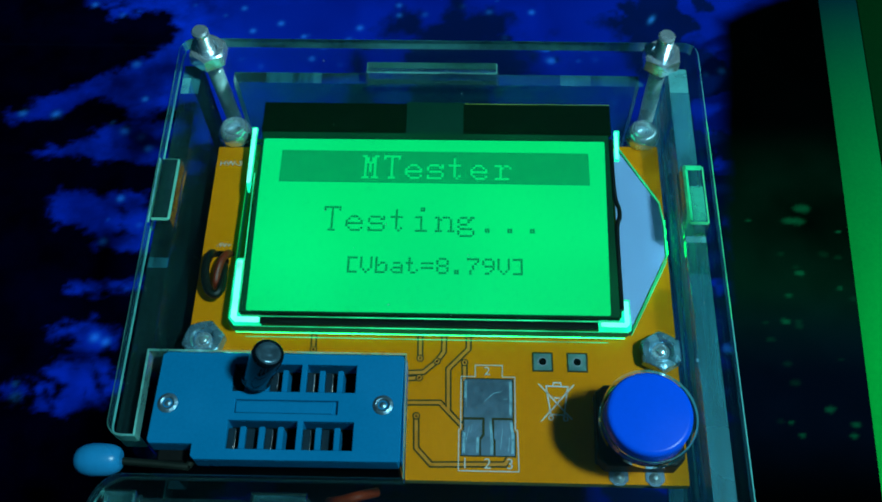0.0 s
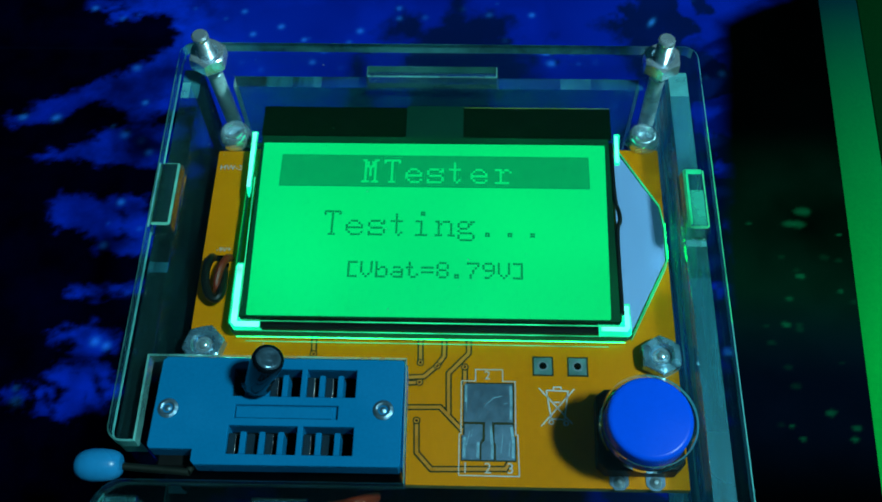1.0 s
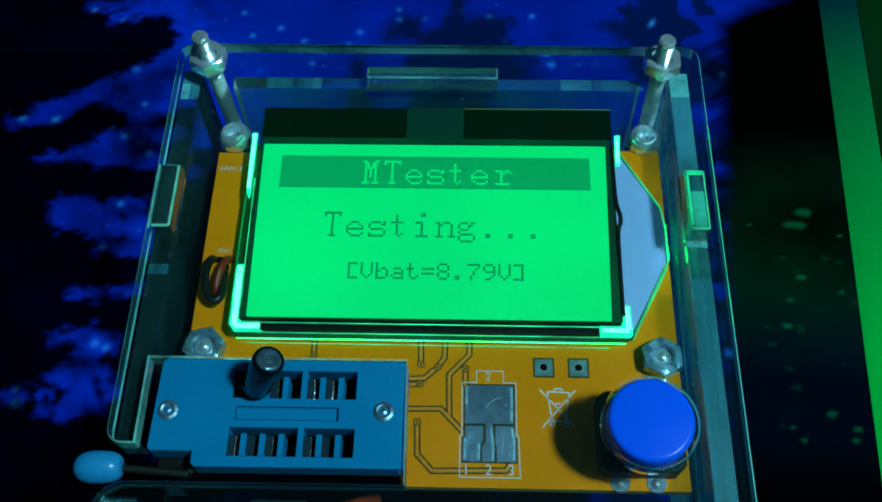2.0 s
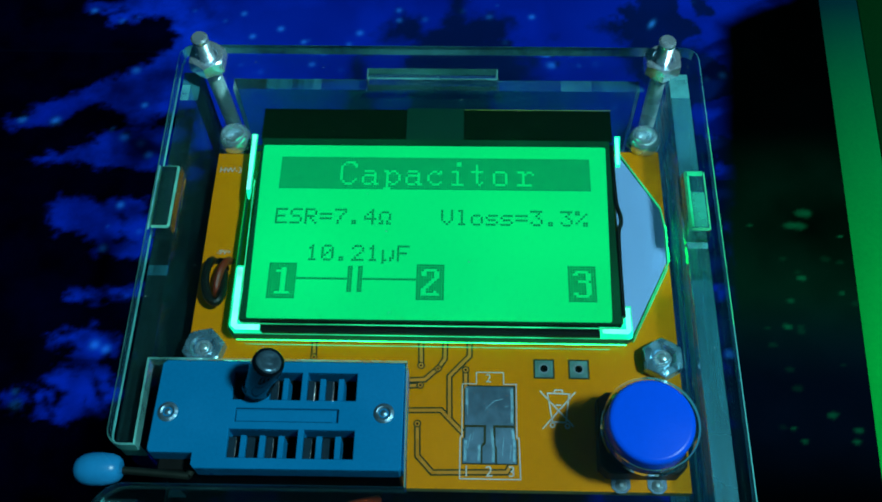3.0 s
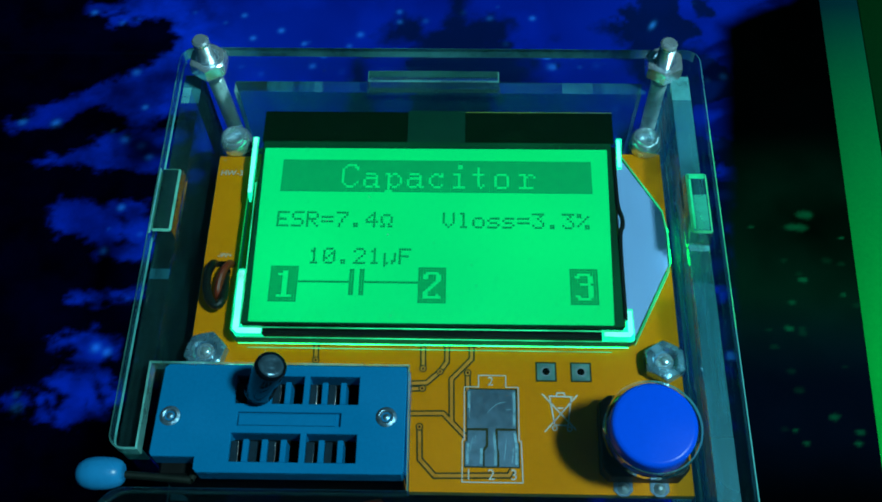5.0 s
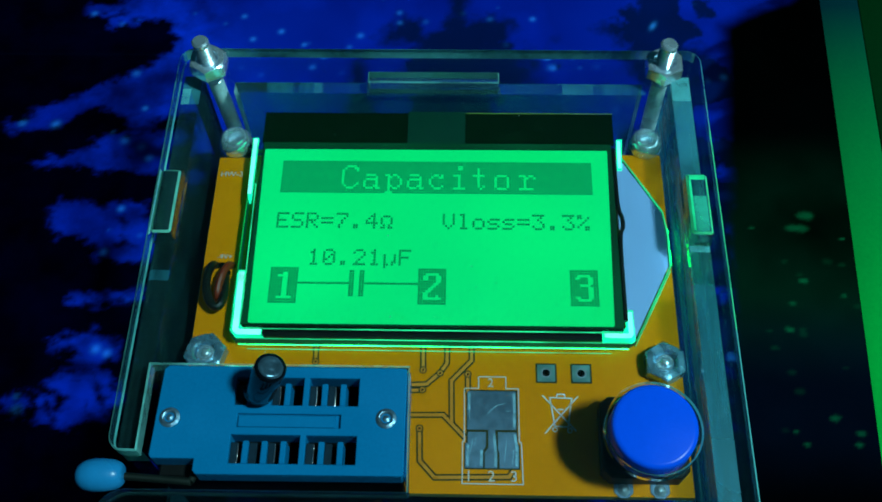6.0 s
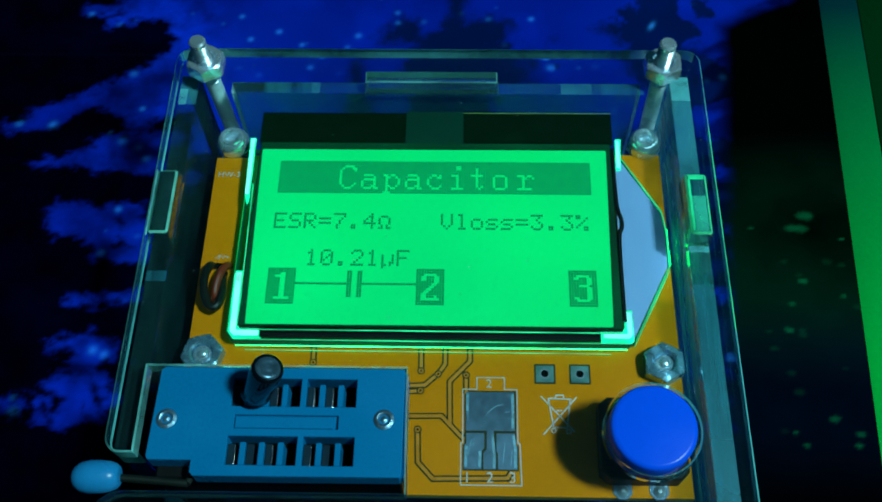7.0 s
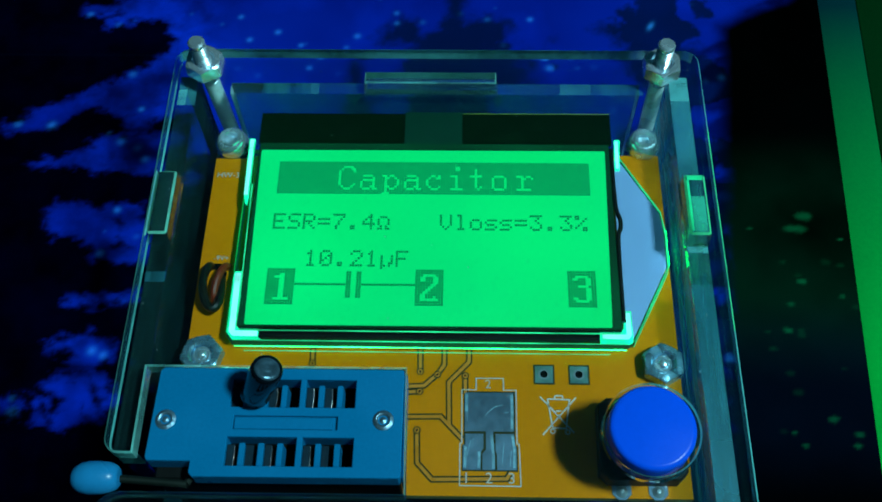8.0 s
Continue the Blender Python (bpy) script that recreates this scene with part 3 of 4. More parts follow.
def printed_mat():
    mat = thing("printed_mat", -25, 20, -MAT_Z, "cloth mat printed with a starry blue night sky and dark spruces", "mat")
    org = ORIGIN["printed_mat"]
    pitch = 0.42
    nx, ny = int((MAT_X1 - MAT_X0) / pitch), int((MAT_Y1 - MAT_Y0) / pitch)
    gx, gy = np.meshgrid(np.linspace(MAT_X0, MAT_X1, nx), np.linspace(MAT_Y0, MAT_Y1, ny), indexing="ij")
    co = np.stack([gx, gy, np.full_like(gx, -MAT_Z)], -1).reshape(-1, 3)
    co = (co - np.array(org)) * MM
    idx = np.arange(nx * ny).reshape(nx, ny)
    quads = np.stack([idx[:-1, :-1], idx[1:, :-1], idx[1:, 1:], idx[:-1, 1:]], -1).reshape(-1, 4)
    me = bpy.data.meshes.new("print")
    me.from_pydata(co.tolist(), [], quads.tolist())
    rgb = night_print(gx, gy).reshape(-1, 3)
    col = me.color_attributes.new("print", "FLOAT_COLOR", "POINT")
    col.data.foreach_set("color", np.concatenate([rgb, np.ones((len(rgb), 1))], 1).astype(np.float32).ravel())
    me.materials.append(printed_cloth())
    ob = new("printed_cloth", me)
    ob.parent = mat
    part("rubber_base", slab([rect(MAT_X0, MAT_X1, MAT_Y0, MAT_Y1)], -MAT_Z - 2.2, -MAT_Z - 0.05), BLACK, mat, "black rubber backing")
    # the green border strip along the east side, a low rounded bead, slightly out of square
    bm = bmesh.new()
    rows = []
    for k in range(41):
        y = MAT_Y0 + (MAT_Y1 - MAT_Y0) * k / 40
        x = 72.35 + 0.0585 * (y + 23.9) + 0.15 * math.sin(y * 0.03)
        prof = [(0, -2.2), (0, 0.05), (0.8, 0.25), (2.5, 0.45), (5, 0.5), (7.0, 0.4), (7.8, 0.1), (8.0, -2.2)]
        rows.append([bm.verts.new((x + dx, y, -MAT_Z + dz)) for dx, dz in prof])
    for a, b in zip(rows, rows[1:]):
        for i in range(len(a) - 1):
            bm.faces.new((a[i], a[i + 1], b[i + 1], b[i]))
    bm.faces.new(rows[0])
    bm.faces.new(rows[-1][::-1])
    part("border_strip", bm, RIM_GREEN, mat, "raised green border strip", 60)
    a, b = (72.35 + 0.0585 * (y + 23.9) for y in (MAT_Y0, MAT_Y1))
    part("border_hem", slab([[(a + 8.3, MAT_Y0), (a + 14, MAT_Y0), (b + 14, MAT_Y1), (b + 8.3, MAT_Y1)]], -MAT_Z - 2.2, -MAT_Z - 0.7, 0.3), RIM_DARK, mat, "dark green hem", 20)


printed_mat()

# ---- the component tester ----
tester = thing("component_tester", 0, -6, -MAT_Z, "component tester in a clear acrylic case with green display", "tester")
PZ = 0.0              # top of the board
PLATE0, PLATE1 = 7.6, 10.2


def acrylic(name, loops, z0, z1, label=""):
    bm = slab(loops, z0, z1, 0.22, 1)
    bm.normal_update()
    # facing and place pick the haze, painting which cut edges catch light
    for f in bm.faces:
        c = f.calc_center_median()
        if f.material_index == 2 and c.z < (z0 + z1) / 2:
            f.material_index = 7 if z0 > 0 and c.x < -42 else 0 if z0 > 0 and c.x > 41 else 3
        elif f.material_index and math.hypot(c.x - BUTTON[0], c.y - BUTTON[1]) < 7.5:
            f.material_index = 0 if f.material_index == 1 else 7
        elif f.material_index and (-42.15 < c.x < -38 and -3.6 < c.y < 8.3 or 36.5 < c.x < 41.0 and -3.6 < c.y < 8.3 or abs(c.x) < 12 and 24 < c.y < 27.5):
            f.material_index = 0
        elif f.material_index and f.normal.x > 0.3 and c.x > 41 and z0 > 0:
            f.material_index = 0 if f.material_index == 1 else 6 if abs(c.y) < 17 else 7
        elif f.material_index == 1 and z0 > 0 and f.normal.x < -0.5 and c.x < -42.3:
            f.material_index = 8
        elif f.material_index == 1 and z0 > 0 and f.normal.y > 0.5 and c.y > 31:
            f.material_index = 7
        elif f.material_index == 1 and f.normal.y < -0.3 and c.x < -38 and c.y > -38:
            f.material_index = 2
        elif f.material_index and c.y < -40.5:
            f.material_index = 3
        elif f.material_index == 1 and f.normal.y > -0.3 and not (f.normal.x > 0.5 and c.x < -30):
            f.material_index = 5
    return part(name, bm, [ACRYLIC, ACRYLIC_CUT, ACRYLIC_RIM, CUT_FAINT, EDGE_SOFT, RING_FILM, EDGE_GREEN_LIGHT, BACK_CUT, SHEEN_FAINT], tester, label, 20)


def standing(name, axis, u0, u1, v0, v1, tabs, z0, z1, label="", face=None, edge=None, rim=None):
    """An upright acrylic sheet; axis x: its thickness runs u0..u1 in x and it spans v0..v1 in y, with tabs (v, v) on top."""
    def upright(loop, bevel):
        bm = slab([loop], u0, u1, bevel, 1)
        for v in bm.verts:
            p, q, u = v.co
            v.co = (u, p, q) if axis == "x" else (p, u, q)
        return bm

    wall = part(name, upright(rect(v0, v1, z0, z1), 0.05), [face or WALL_FILM, edge or CUT_FAINT, CUT_FAINT], tester, label, 20)
    for a, b in tabs:
        bm = box(u0, u1, a, b, z1 - 0.1, PLATE1 + 0.35, 0.3) if axis == "x" else box(a, b, u0, u1, z1 - 0.1, PLATE1 + 0.35, 0.16)
        bm.normal_update()
        for f in bm.faces:
            top = max(abs(c) for c in f.normal)
            high = f.calc_center_median().z > PLATE1 - 0.5
            f.material_index = 0 if not high else 2 if top < 0.97 else 1 if abs(f.normal.z) > 0.97 else 0
        part("wall_tab", bm, [ACRYLIC if axis == "x" else EDGE_SOFT, TAB_TOP, rim or TAB_RIM], wall, "clear tab with bright cut edges", 20)
    return wall


def corner(cx, cy, r, a0, a1, n=6):
    return [(cx + r * math.cos(radians(a0 + (a1 - a0) * k / n)), cy + r * math.sin(radians(a0 + (a1 - a0) * k / n))) for k in range(n + 1)]


BOLTS = ((-37.2, 27.6), (35.4, 27.5))
BUTTON = (28.95, -32.15)


def case():
    L, Rr, B, F = -42.6, 41.8, 31.9, -50.0
    outline = corner(Rr - 2.5, F + 2.5, 2.5, -90, 0) + [(Rr, -17.5), (Rr, 16.0)] + corner(Rr - 2.5, B - 2.5, 2.5, 0, 90) + corner(L + 2.5, B - 2.5, 2.5, 90, 180)
    outline += corner(L + 2.2, -35.9 + 2.2, 2.2, 180, 270) + [(-38.55, -35.9), (-38.6, -23.75), (-3.35, -23.75), (-3.0, -40.75)]
    outline += [(-38.0, -40.85)] + corner(-38.7, -45.3, 4.5, 98, 180, 8) + [(-43.2, F)]
    holes = [ring(BUTTON[0] + 0.3, BUTTON[1] + 0.36, 6.2, 48)]
    holes += [rect(-42.1, -38.9, -3.2, 7.9), rect(37.0, 40.3, -2.6, 7.9), rect(-11.7, 9.4, 24.5, 27.1), rect(-22.0, -15.2, -46.5, -43.3), rect(-41.1, -37.1, -46.5, -43.3)]
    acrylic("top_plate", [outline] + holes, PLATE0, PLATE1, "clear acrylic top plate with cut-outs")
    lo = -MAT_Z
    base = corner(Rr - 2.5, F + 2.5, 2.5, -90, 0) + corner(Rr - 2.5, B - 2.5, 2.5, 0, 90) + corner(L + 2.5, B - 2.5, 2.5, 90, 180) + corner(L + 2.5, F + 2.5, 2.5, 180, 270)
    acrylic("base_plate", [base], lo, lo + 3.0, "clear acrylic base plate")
    west = standing("side_wall", "x", -42.0, -39.0, -34.8, 28.0, [(-3.1, 7.8)], lo + 3.02, PLATE0 - 0.02, "clear acrylic side wall with a tab through the top plate")
    west.visible_shadow = False
    # hazy end piece painting the light piped out of the wall
    part("wall_end", box(-42.0, -38.95, -35.05, -34.82, 2.6, PLATE0 - 0.02, 0.04), ACRYLIC_RIM, west, "wall end painted bright like light piped through it", 0)
    east = standing("side_wall", "x", 37.1, 40.2, -47.0, 28.4, [(-2.5, 7.8)], lo + 3.02, PLATE0 - 0.02, "clear acrylic side wall with painted teal sheen and a tab through the top plate", WALL_SHEEN, WALL_EDGE_SHEEN, EDGE_GREEN_LIGHT)
    east.visible_shadow = False
    north = standing("back_wall", "y", 24.7, 26.9, -33.6, 32.3, [(-11.6, 9.3)], lo + 3.02, PLATE0 - 0.02, "clear acrylic back wall with a long tab", WALL_SOFT, EDGE_THIN, ACRYLIC_CUT)
    # pale films on the upper edges paint bright internal reflections
    def sheen_strips(wall, stretches):
        for x0, x1, y0, y1, film in stretches:
            part("sheen_strip", box(x0 + 0.02, x1 - 0.02, y0, y1, PLATE0 - 0.012, PLATE0 - 0.004), film, wall, "pale strip painting light reflected in the wall's upper edge", 0)
    sheen_strips(north, [(a, b, 24.72, 26.88, m) for a, b, m in ((-28.4, -20.6, SHEEN_FAINT), (-20.6, -19.2, EDGE_SHEEN), (19.6, 21.0, EDGE_SHEEN), (21.0, 24.6, EDGE_SHEEN), (24.6, 33.0, SHEEN_FAINT))])
    sheen_strips(west, [(-41.98, -39.02, 25.4, 27.9, EDGE_SHEEN), (-41.98, -40.6, 22.3, 25.4, SHEEN_BRIGHT), (-40.6, -39.02, 22.3, 25.4, EDGE_SHEEN), (-41.98, -39.02, -9.6, -7.9, SHEEN_FAINT)])
    # green patches stand in for display light glowing in the tab
    part("tab_sheen_patch", box(37.8, 39.75, -2.1, 3.9, PLATE1 + 0.356, PLATE1 + 0.366), TAB_SHEEN, east, "green patch painting light reflected in the tab's top", 0)
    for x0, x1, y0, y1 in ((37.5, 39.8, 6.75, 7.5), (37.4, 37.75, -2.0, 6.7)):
        part("tab_rim_strip", box(x0, x1, y0, y1, PLATE1 + 0.356, PLATE1 + 0.364), TAB_RIM_GLOW, east, "bright green strip painting display light in the tab's rim", 0)
    sheen_strips(east, [(37.15, 40.15, 23.6, 28.3, SHEEN_BRIGHT), (37.15, 40.15, 18.6, 23.6, EDGE_SHEEN), (37.15, 40.15, 8.3, 18.6, EDGE_SHEEN), (37.15, 40.15, -4.0, -3.0, SHEEN_BRIGHT), (37.15, 40.15, -46.0, -9.3, SHEEN_FAINT)])
    standing("front_wall", "y", -46.4, -43.4, -41.0, 36.9, [(-41.0, -37.2), (-21.9, -15.3)], lo + 3.02, PLATE0 - 0.02, "clear acrylic front wall", None, None, CUT_FAINT)


case()


def dust():
    """Fine flecks lying on the top plate."""
    rng = random.Random(8)
    bm = bmesh.new()
    for _ in range(70):
        x, y = rng.uniform(-40, 40), rng.uniform(-22, 30)
        if rng.random() < 0.35:
            x = rng.choice((-1, 1)) * rng.uniform(36.5, 41)
        size, turn = rng.uniform(0.04, 0.10), rng.uniform(0, 6.28)
        pts = [(size * rng.uniform(0.6, 1.6) * math.cos(turn + k * 1.57), size * rng.uniform(0.5, 1.0) * math.sin(turn + k * 1.57)) for k in range(4)]
        lo = [bm.verts.new((x + px, y + py, PLATE1 + 0.004)) for px, py in pts]
        tip = bm.verts.new((x, y, PLATE1 + 0.05))
        for k in range(4):
            bm.faces.new((lo[k], lo[(k + 1) % 4], tip))
    tagged(part("dust", bm, FLECK, tester, "fine pale dust on the acrylic", 0), kind="stuff")


dust()


def hex_nut(cx, cy, z0, h=2.4, turn=0.0, flats=5.5, taper=1.0):
    """A six-sided nut with its corners turned down and a countersunk hole."""
    bm = bmesh.new()
    n, half = 48, flats / 2

    def loop(radius, height):
        out = []
        for k in range(n):
            a = 2 * math.pi * k / n
            edge = half / math.cos((a % (math.pi / 3)) - math.pi / 6)
            rr = radius(edge)
            out.append(bm.verts.new((cx + rr * math.cos(a + turn), cy + rr * math.sin(a + turn), height(edge))))
        return out

    top = z0 + h
    rows = [loop(lambda e: e * 0.96, lambda e: z0), loop(lambda e: e, lambda e: z0 + 0.15), loop(lambda e: e * taper, lambda e: top - 0.08 - (e - half) * 0.62),
            loop(lambda e: half * 0.97 * taper, lambda e: top), loop(lambda e: 1.85, lambda e: top), loop(lambda e: 1.5, lambda e: top - 0.3), loop(lambda e: 1.5, lambda e: z0 + 0.1)]
    for a, b in zip(rows, rows[1:]):
        for k in range(n):
            bm.faces.new((a[k], a[(k + 1) % n], b[(k + 1) % n], b[k]))
    return bm


def threaded(cx, cy, z0, z1, r=1.47, pitch=0.5):
    prof = [(0, z0), (r, z0)]
    z = z0
    while z < z1 - pitch - 0.3:
        prof += [(r, z + 0.04), (r - 0.29, z + 0.21), (r - 0.29, z + pitch - 0.21), (r, z + pitch - 0.04)]
        z += pitch
    prof += [(r, z1 - 0.3), (r - 0.28, z1), (0, z1)]
    return lathe(prof, cx, cy, 28)


def hardware():
    for (x, y), lean in zip(BOLTS, (0.045, 0.012)):
        # the bolts are sheared so their feet fit the camera's view
        askew = Matrix.Translation((x, y, PLATE1)) @ Matrix.Shear("XY", 4, (-lean, 0.0)) @ Matrix.Translation((-x, -y, -PLATE1))
        bolt = part("long_bolt", moved(threaded(x, y, PLATE0, 16.9, 1.34), askew), STEEL, tester, "long zinc-plated bolt, threaded at its top")
        part("shank", moved(lathe([(0, -MAT_Z + 3.05), (1.3, -MAT_Z + 3.05), (1.3, PLATE0 - 0.05), (1.1, PLATE0)], x, y, 32), askew), SHANK, bolt, "smooth dull shank of the bolt")
        part("hex_nut", hex_nut(x, y, PLATE1 + 0.03, 2.5, 0.5, 5.5, 0.97), STEEL, bolt)
    # screws on posts behind the notched corners of the board
    for x, y in ((-34.0, 19.8), (33.6, 20.1)):
        post = part("post", slab([ring(x, y, 2.7, 6)], -MAT_Z + 3.0, PZ + 0.2), STEEL, tester, "hexagonal metal post")
        z = PZ + 0.2
        part("screw_head", lathe([(0, z + 1.0), (0.75, z + 1.0), (0.85, z + 1.7), (1.15, z + 2.2), (1.6, z + 2.25), (1.75, z + 2.0), (1.95, z + 2.0), (2.25, z + 1.75), (2.55, z + 1.2), (2.7, z + 0.5), (2.75, z)], x, y, 40), STEEL, post, "round steel screw head")
    for x, y, a in ((-33.75, -18.4, 0.25), (33.3, -19.0, 0.55)):
        z = PZ + 1.75
        s = part("screw", join(threaded(x, y, PZ - 8, z), lathe([(0, z + 0.5), (0.4, z + 0.46), (0.72, z + 0.3), (0.9, z - 0.02)], x, y, 28)), STEEL, tester, "steel screw with a rounded end")
        part("hex_nut", hex_nut(x, y, PZ + 0.02, 2.2, a, 5.5), NUT, s, "brushed zinc nut")


hardware()


# ---- the circuit board ----
def circuit_board():
    x0, x1, y0, y1 = -36.5, 36.0, -38.2, 17.4
    outline = [(-35.9, y0), (x1, y0), (x1, y1 + 0.9), (29.6, y1 + 0.9), (29.6, y1), (x0, y1 - 0.2), (x0, -24.0), (-35.9, -24.6)]
    bm = slab([outline], PZ - 1.6, PZ, 0.06)
    bm.normal_update()
    for f in bm.faces:
        if abs(f.normal.z) < 0.5:
            f.material_index = 1
    board = part("circuit_board", bm, [BOARD, BOARD_EDGE], tester, "orange printed circuit board", 20)
    z = PZ
    # conductors: a copper line between dark gaps
    runs = [[(-1.89, -15), (-1.78, -19.9)], [(1.7, -15), (1.7, -18.9), (0.72, -20.4), (-1.2, -22.2), (-3.6, -22.33)], [(-3.5, -23.2), (-1.83, -23.08)],
            [(-3.6, -26.92), (1.3, -26.82), (4.5, -30.2)], [(5.31, -15), (5.33, -18.4), (2.4, -21.6), (2.53, -27.9)], [(4.77, -20.58), (4.8, -23.4)],
            [(-2.03, -28.9), (-1.86, -33.6), (0.27, -35.93), (10.62, -35.72), (11.17, -34.8)], [(-17.8, -15), (-17.67, -18.8)]]
    for r in runs:
        part("trace", ribbon(r, 0.95, z + 0.002, z + 0.02), TRACE_DARK, board, smooth=0)
        part("trace_copper", ribbon(r, 0.46, z + 0.02, z + 0.045), TRACE, tester, smooth=0).parent = board
    for x, y in ((-1.78, -20.0), (0.72, -20.45), (-1.8, -23.08), (4.77, -20.58), (-2.03, -28.9), (-17.67, -18.9)):
        part("via", join(slab([ring(x, y, 0.58, 20), ring(x, y, 0.36, 20)], z + 0.045, z + 0.06)), TRACE_DARK, board, smooth=0)
        part("via_hole", slab([ring(x, y, 0.2, 12)], z + 0.045, z + 0.055), HOLE_SHADE, board, smooth=0)
        part("via_ring", slab([ring(x, y, 0.38, 20), ring(x, y, 0.2, 12)], z + 0.045, z + 0.065), TRACE, board, smooth=0)
    # two square plated holes
    for x in (16.2, 21.28):
        part("pad_gap", slab([rect(x - 1.55, x + 1.55, -21.8, -18.7)], z + 0.003, z + 0.012), TRACE_DARK, board, smooth=0)
        part("square_pad", slab([rect(x - 1.3, x + 1.3, -21.55, -18.95, 0.08, 2), ring(x, -20.2, 0.55, 20)], z + 0.012, z + 0.07, 0.02), PAD, board, "tinned square pad")
        part("pad_ring", slab([ring(x, -20.2, 0.82, 20), ring(x, -20.2, 0.56, 20)], z + 0.065, z + 0.1, 0.02), WORN_TIN, board, "bright ring round the hole")
        part("pad_hole", slab([ring(x, -20.2, 0.56, 20)], z + 0.013, z + 0.02), HOLE_SHADE, board, smooth=0)
    # the bare test lands in their white frame
    part("land_gap", slab([[(4.35, -34.7), (12.2, -34.7), (12.2, -31.0), (11.9, -31.0), (11.95, -22.95), (4.55, -22.95), (4.6, -30.9), (4.35, -30.9)]], z + 0.003, z + 0.015), TRACE_DARK, board, smooth=0)
    for pts in ([(4.75, -28.95), (11.7, -28.95), (11.7, -23.15), (4.75, -23.15)],
                [(4.5, -34.5), (7.0, -34.5), (7.0, -32.0), (7.4, -31.4), (7.4, -29.3), (4.85, -29.3), (4.85, -30.9), (4.5, -30.9)],
                [(7.25, -34.5), (9.0, -34.5), (9.0, -32.4), (8.75, -32.4), (8.75, -28.94), (7.75, -28.94), (7.75, -31.6), (7.25, -32.2)],
                [(9.3, -34.5), (12.0, -34.5), (12.0, -31.1), (11.7, -31.1), (11.7, -29.3), (9.1, -29.3), (9.1, -32.0), (9.3, -32.2)]):
        part("test_land", slab([pts], z + 0.015, z + 0.06, 0.02), TIN, board, "scratched tinned test land")
    for pts in ([(7.6, -26.8), (8.0, -26.2), (9.0, -25.3), (10.2, -25.0)], [(10.4, -26.2), (11.0, -26.1)], [(5.6, -30.3), (5.1, -32.6)], [(6.0, -30.0), (5.8, -31.2)], [(10.3, -30.6), (10.0, -33.6)], [(11.3, -31.8), (11.1, -34.0)], [(5.0, -24.0), (5.1, -27.5)]):
        part("scratch", ribbon(pts, 0.10, z + 0.064, z + 0.072), LAND_EDGE, board, smooth=0)
    for pts in ([(11.45, -23.5), (11.5, -26.6), (11.4, -28.6)], [(5.0, -23.4), (5.0, -26.0)], [(6.8, -31.9), (6.75, -34.2)], [(8.55, -29.5), (8.8, -32.6), (8.75, -34.3)], [(11.5, -29.6), (11.75, -31.6), (11.7, -34.2)], [(4.9, -31.2), (4.8, -34.2)]):
        part("worn_edge", ribbon(pts, 0.38, z + 0.062, z + 0.068), LAND_EDGE, board, "bright worn edge of a test land", smooth=0)
    frame_line = [(4.3, -22.75), (4.35, -30.7), (4.1, -30.75), (4.1, -36.75), (12.55, -36.75), (12.4, -30.8), (12.1, -30.75), (12.1, -22.75), (10.3, -22.75), (10.3, -20.95), (6.35, -20.95), (6.35, -22.75), (4.3, -22.75)]
    part("silkscreen_frame", ribbon(frame_line, 0.17, z + 0.05, z + 0.075), SILK, board, smooth=0)
    for text, size, x, y in (("2", 1.9, 7.6, -22.5), ("1", 2.2, 4.45, -36.4), ("2", 2.2, 7.6, -36.4), ("3", 2.2, 10.75, -36.4), ("HW-3", 1.45, -35.95, 13.4), ("-9V+", 1.2, -34.5, -1.9)):
        part("silkscreen_text", lettering(text, size, x, y, z + 0.08), SILK, board, "white printed characters", smooth=0)
    # crossed-out bin mark
    for pts in ([(15.5, -23.65), (20.2, -29.0)], [(20.65, -23.75), (15.75, -29.4)], [(16.5, -24.0), (19.9, -24.1)], [(16.6, -24.1), (17.2, -28.3)], [(19.7, -24.2), (19.1, -28.4)],
                [(17.2, -28.3), (19.1, -28.4)], [(17.6, -23.9), (17.7, -23.5), (18.7, -23.5), (18.8, -23.9)], [(17.7, -25.8), (18.5, -25.8)]):
        part("bin_mark_line", ribbon(pts, 0.22, z + 0.05, z + 0.075), SILK, board, smooth=0)
    for x, y in ((17.2, -28.8), (19.3, -28.9)):
        part("bin_mark_wheel", slab([ring(x, y, 0.42, 14), ring(x, y, 0.22, 12)], z + 0.05, z + 0.075), SILK, board, smooth=0)
    return board


circuit_board()


# ---- the display ----
COLS, ROWS = 128, 64
LX0, LX1, LY0, LY1 = -24.66, 23.79, -12.45, 12.95
DX, DY = (LX1 - LX0) / COLS, (LY1 - LY0) / ROWS
LZ = 5.5              # the lit panel's top


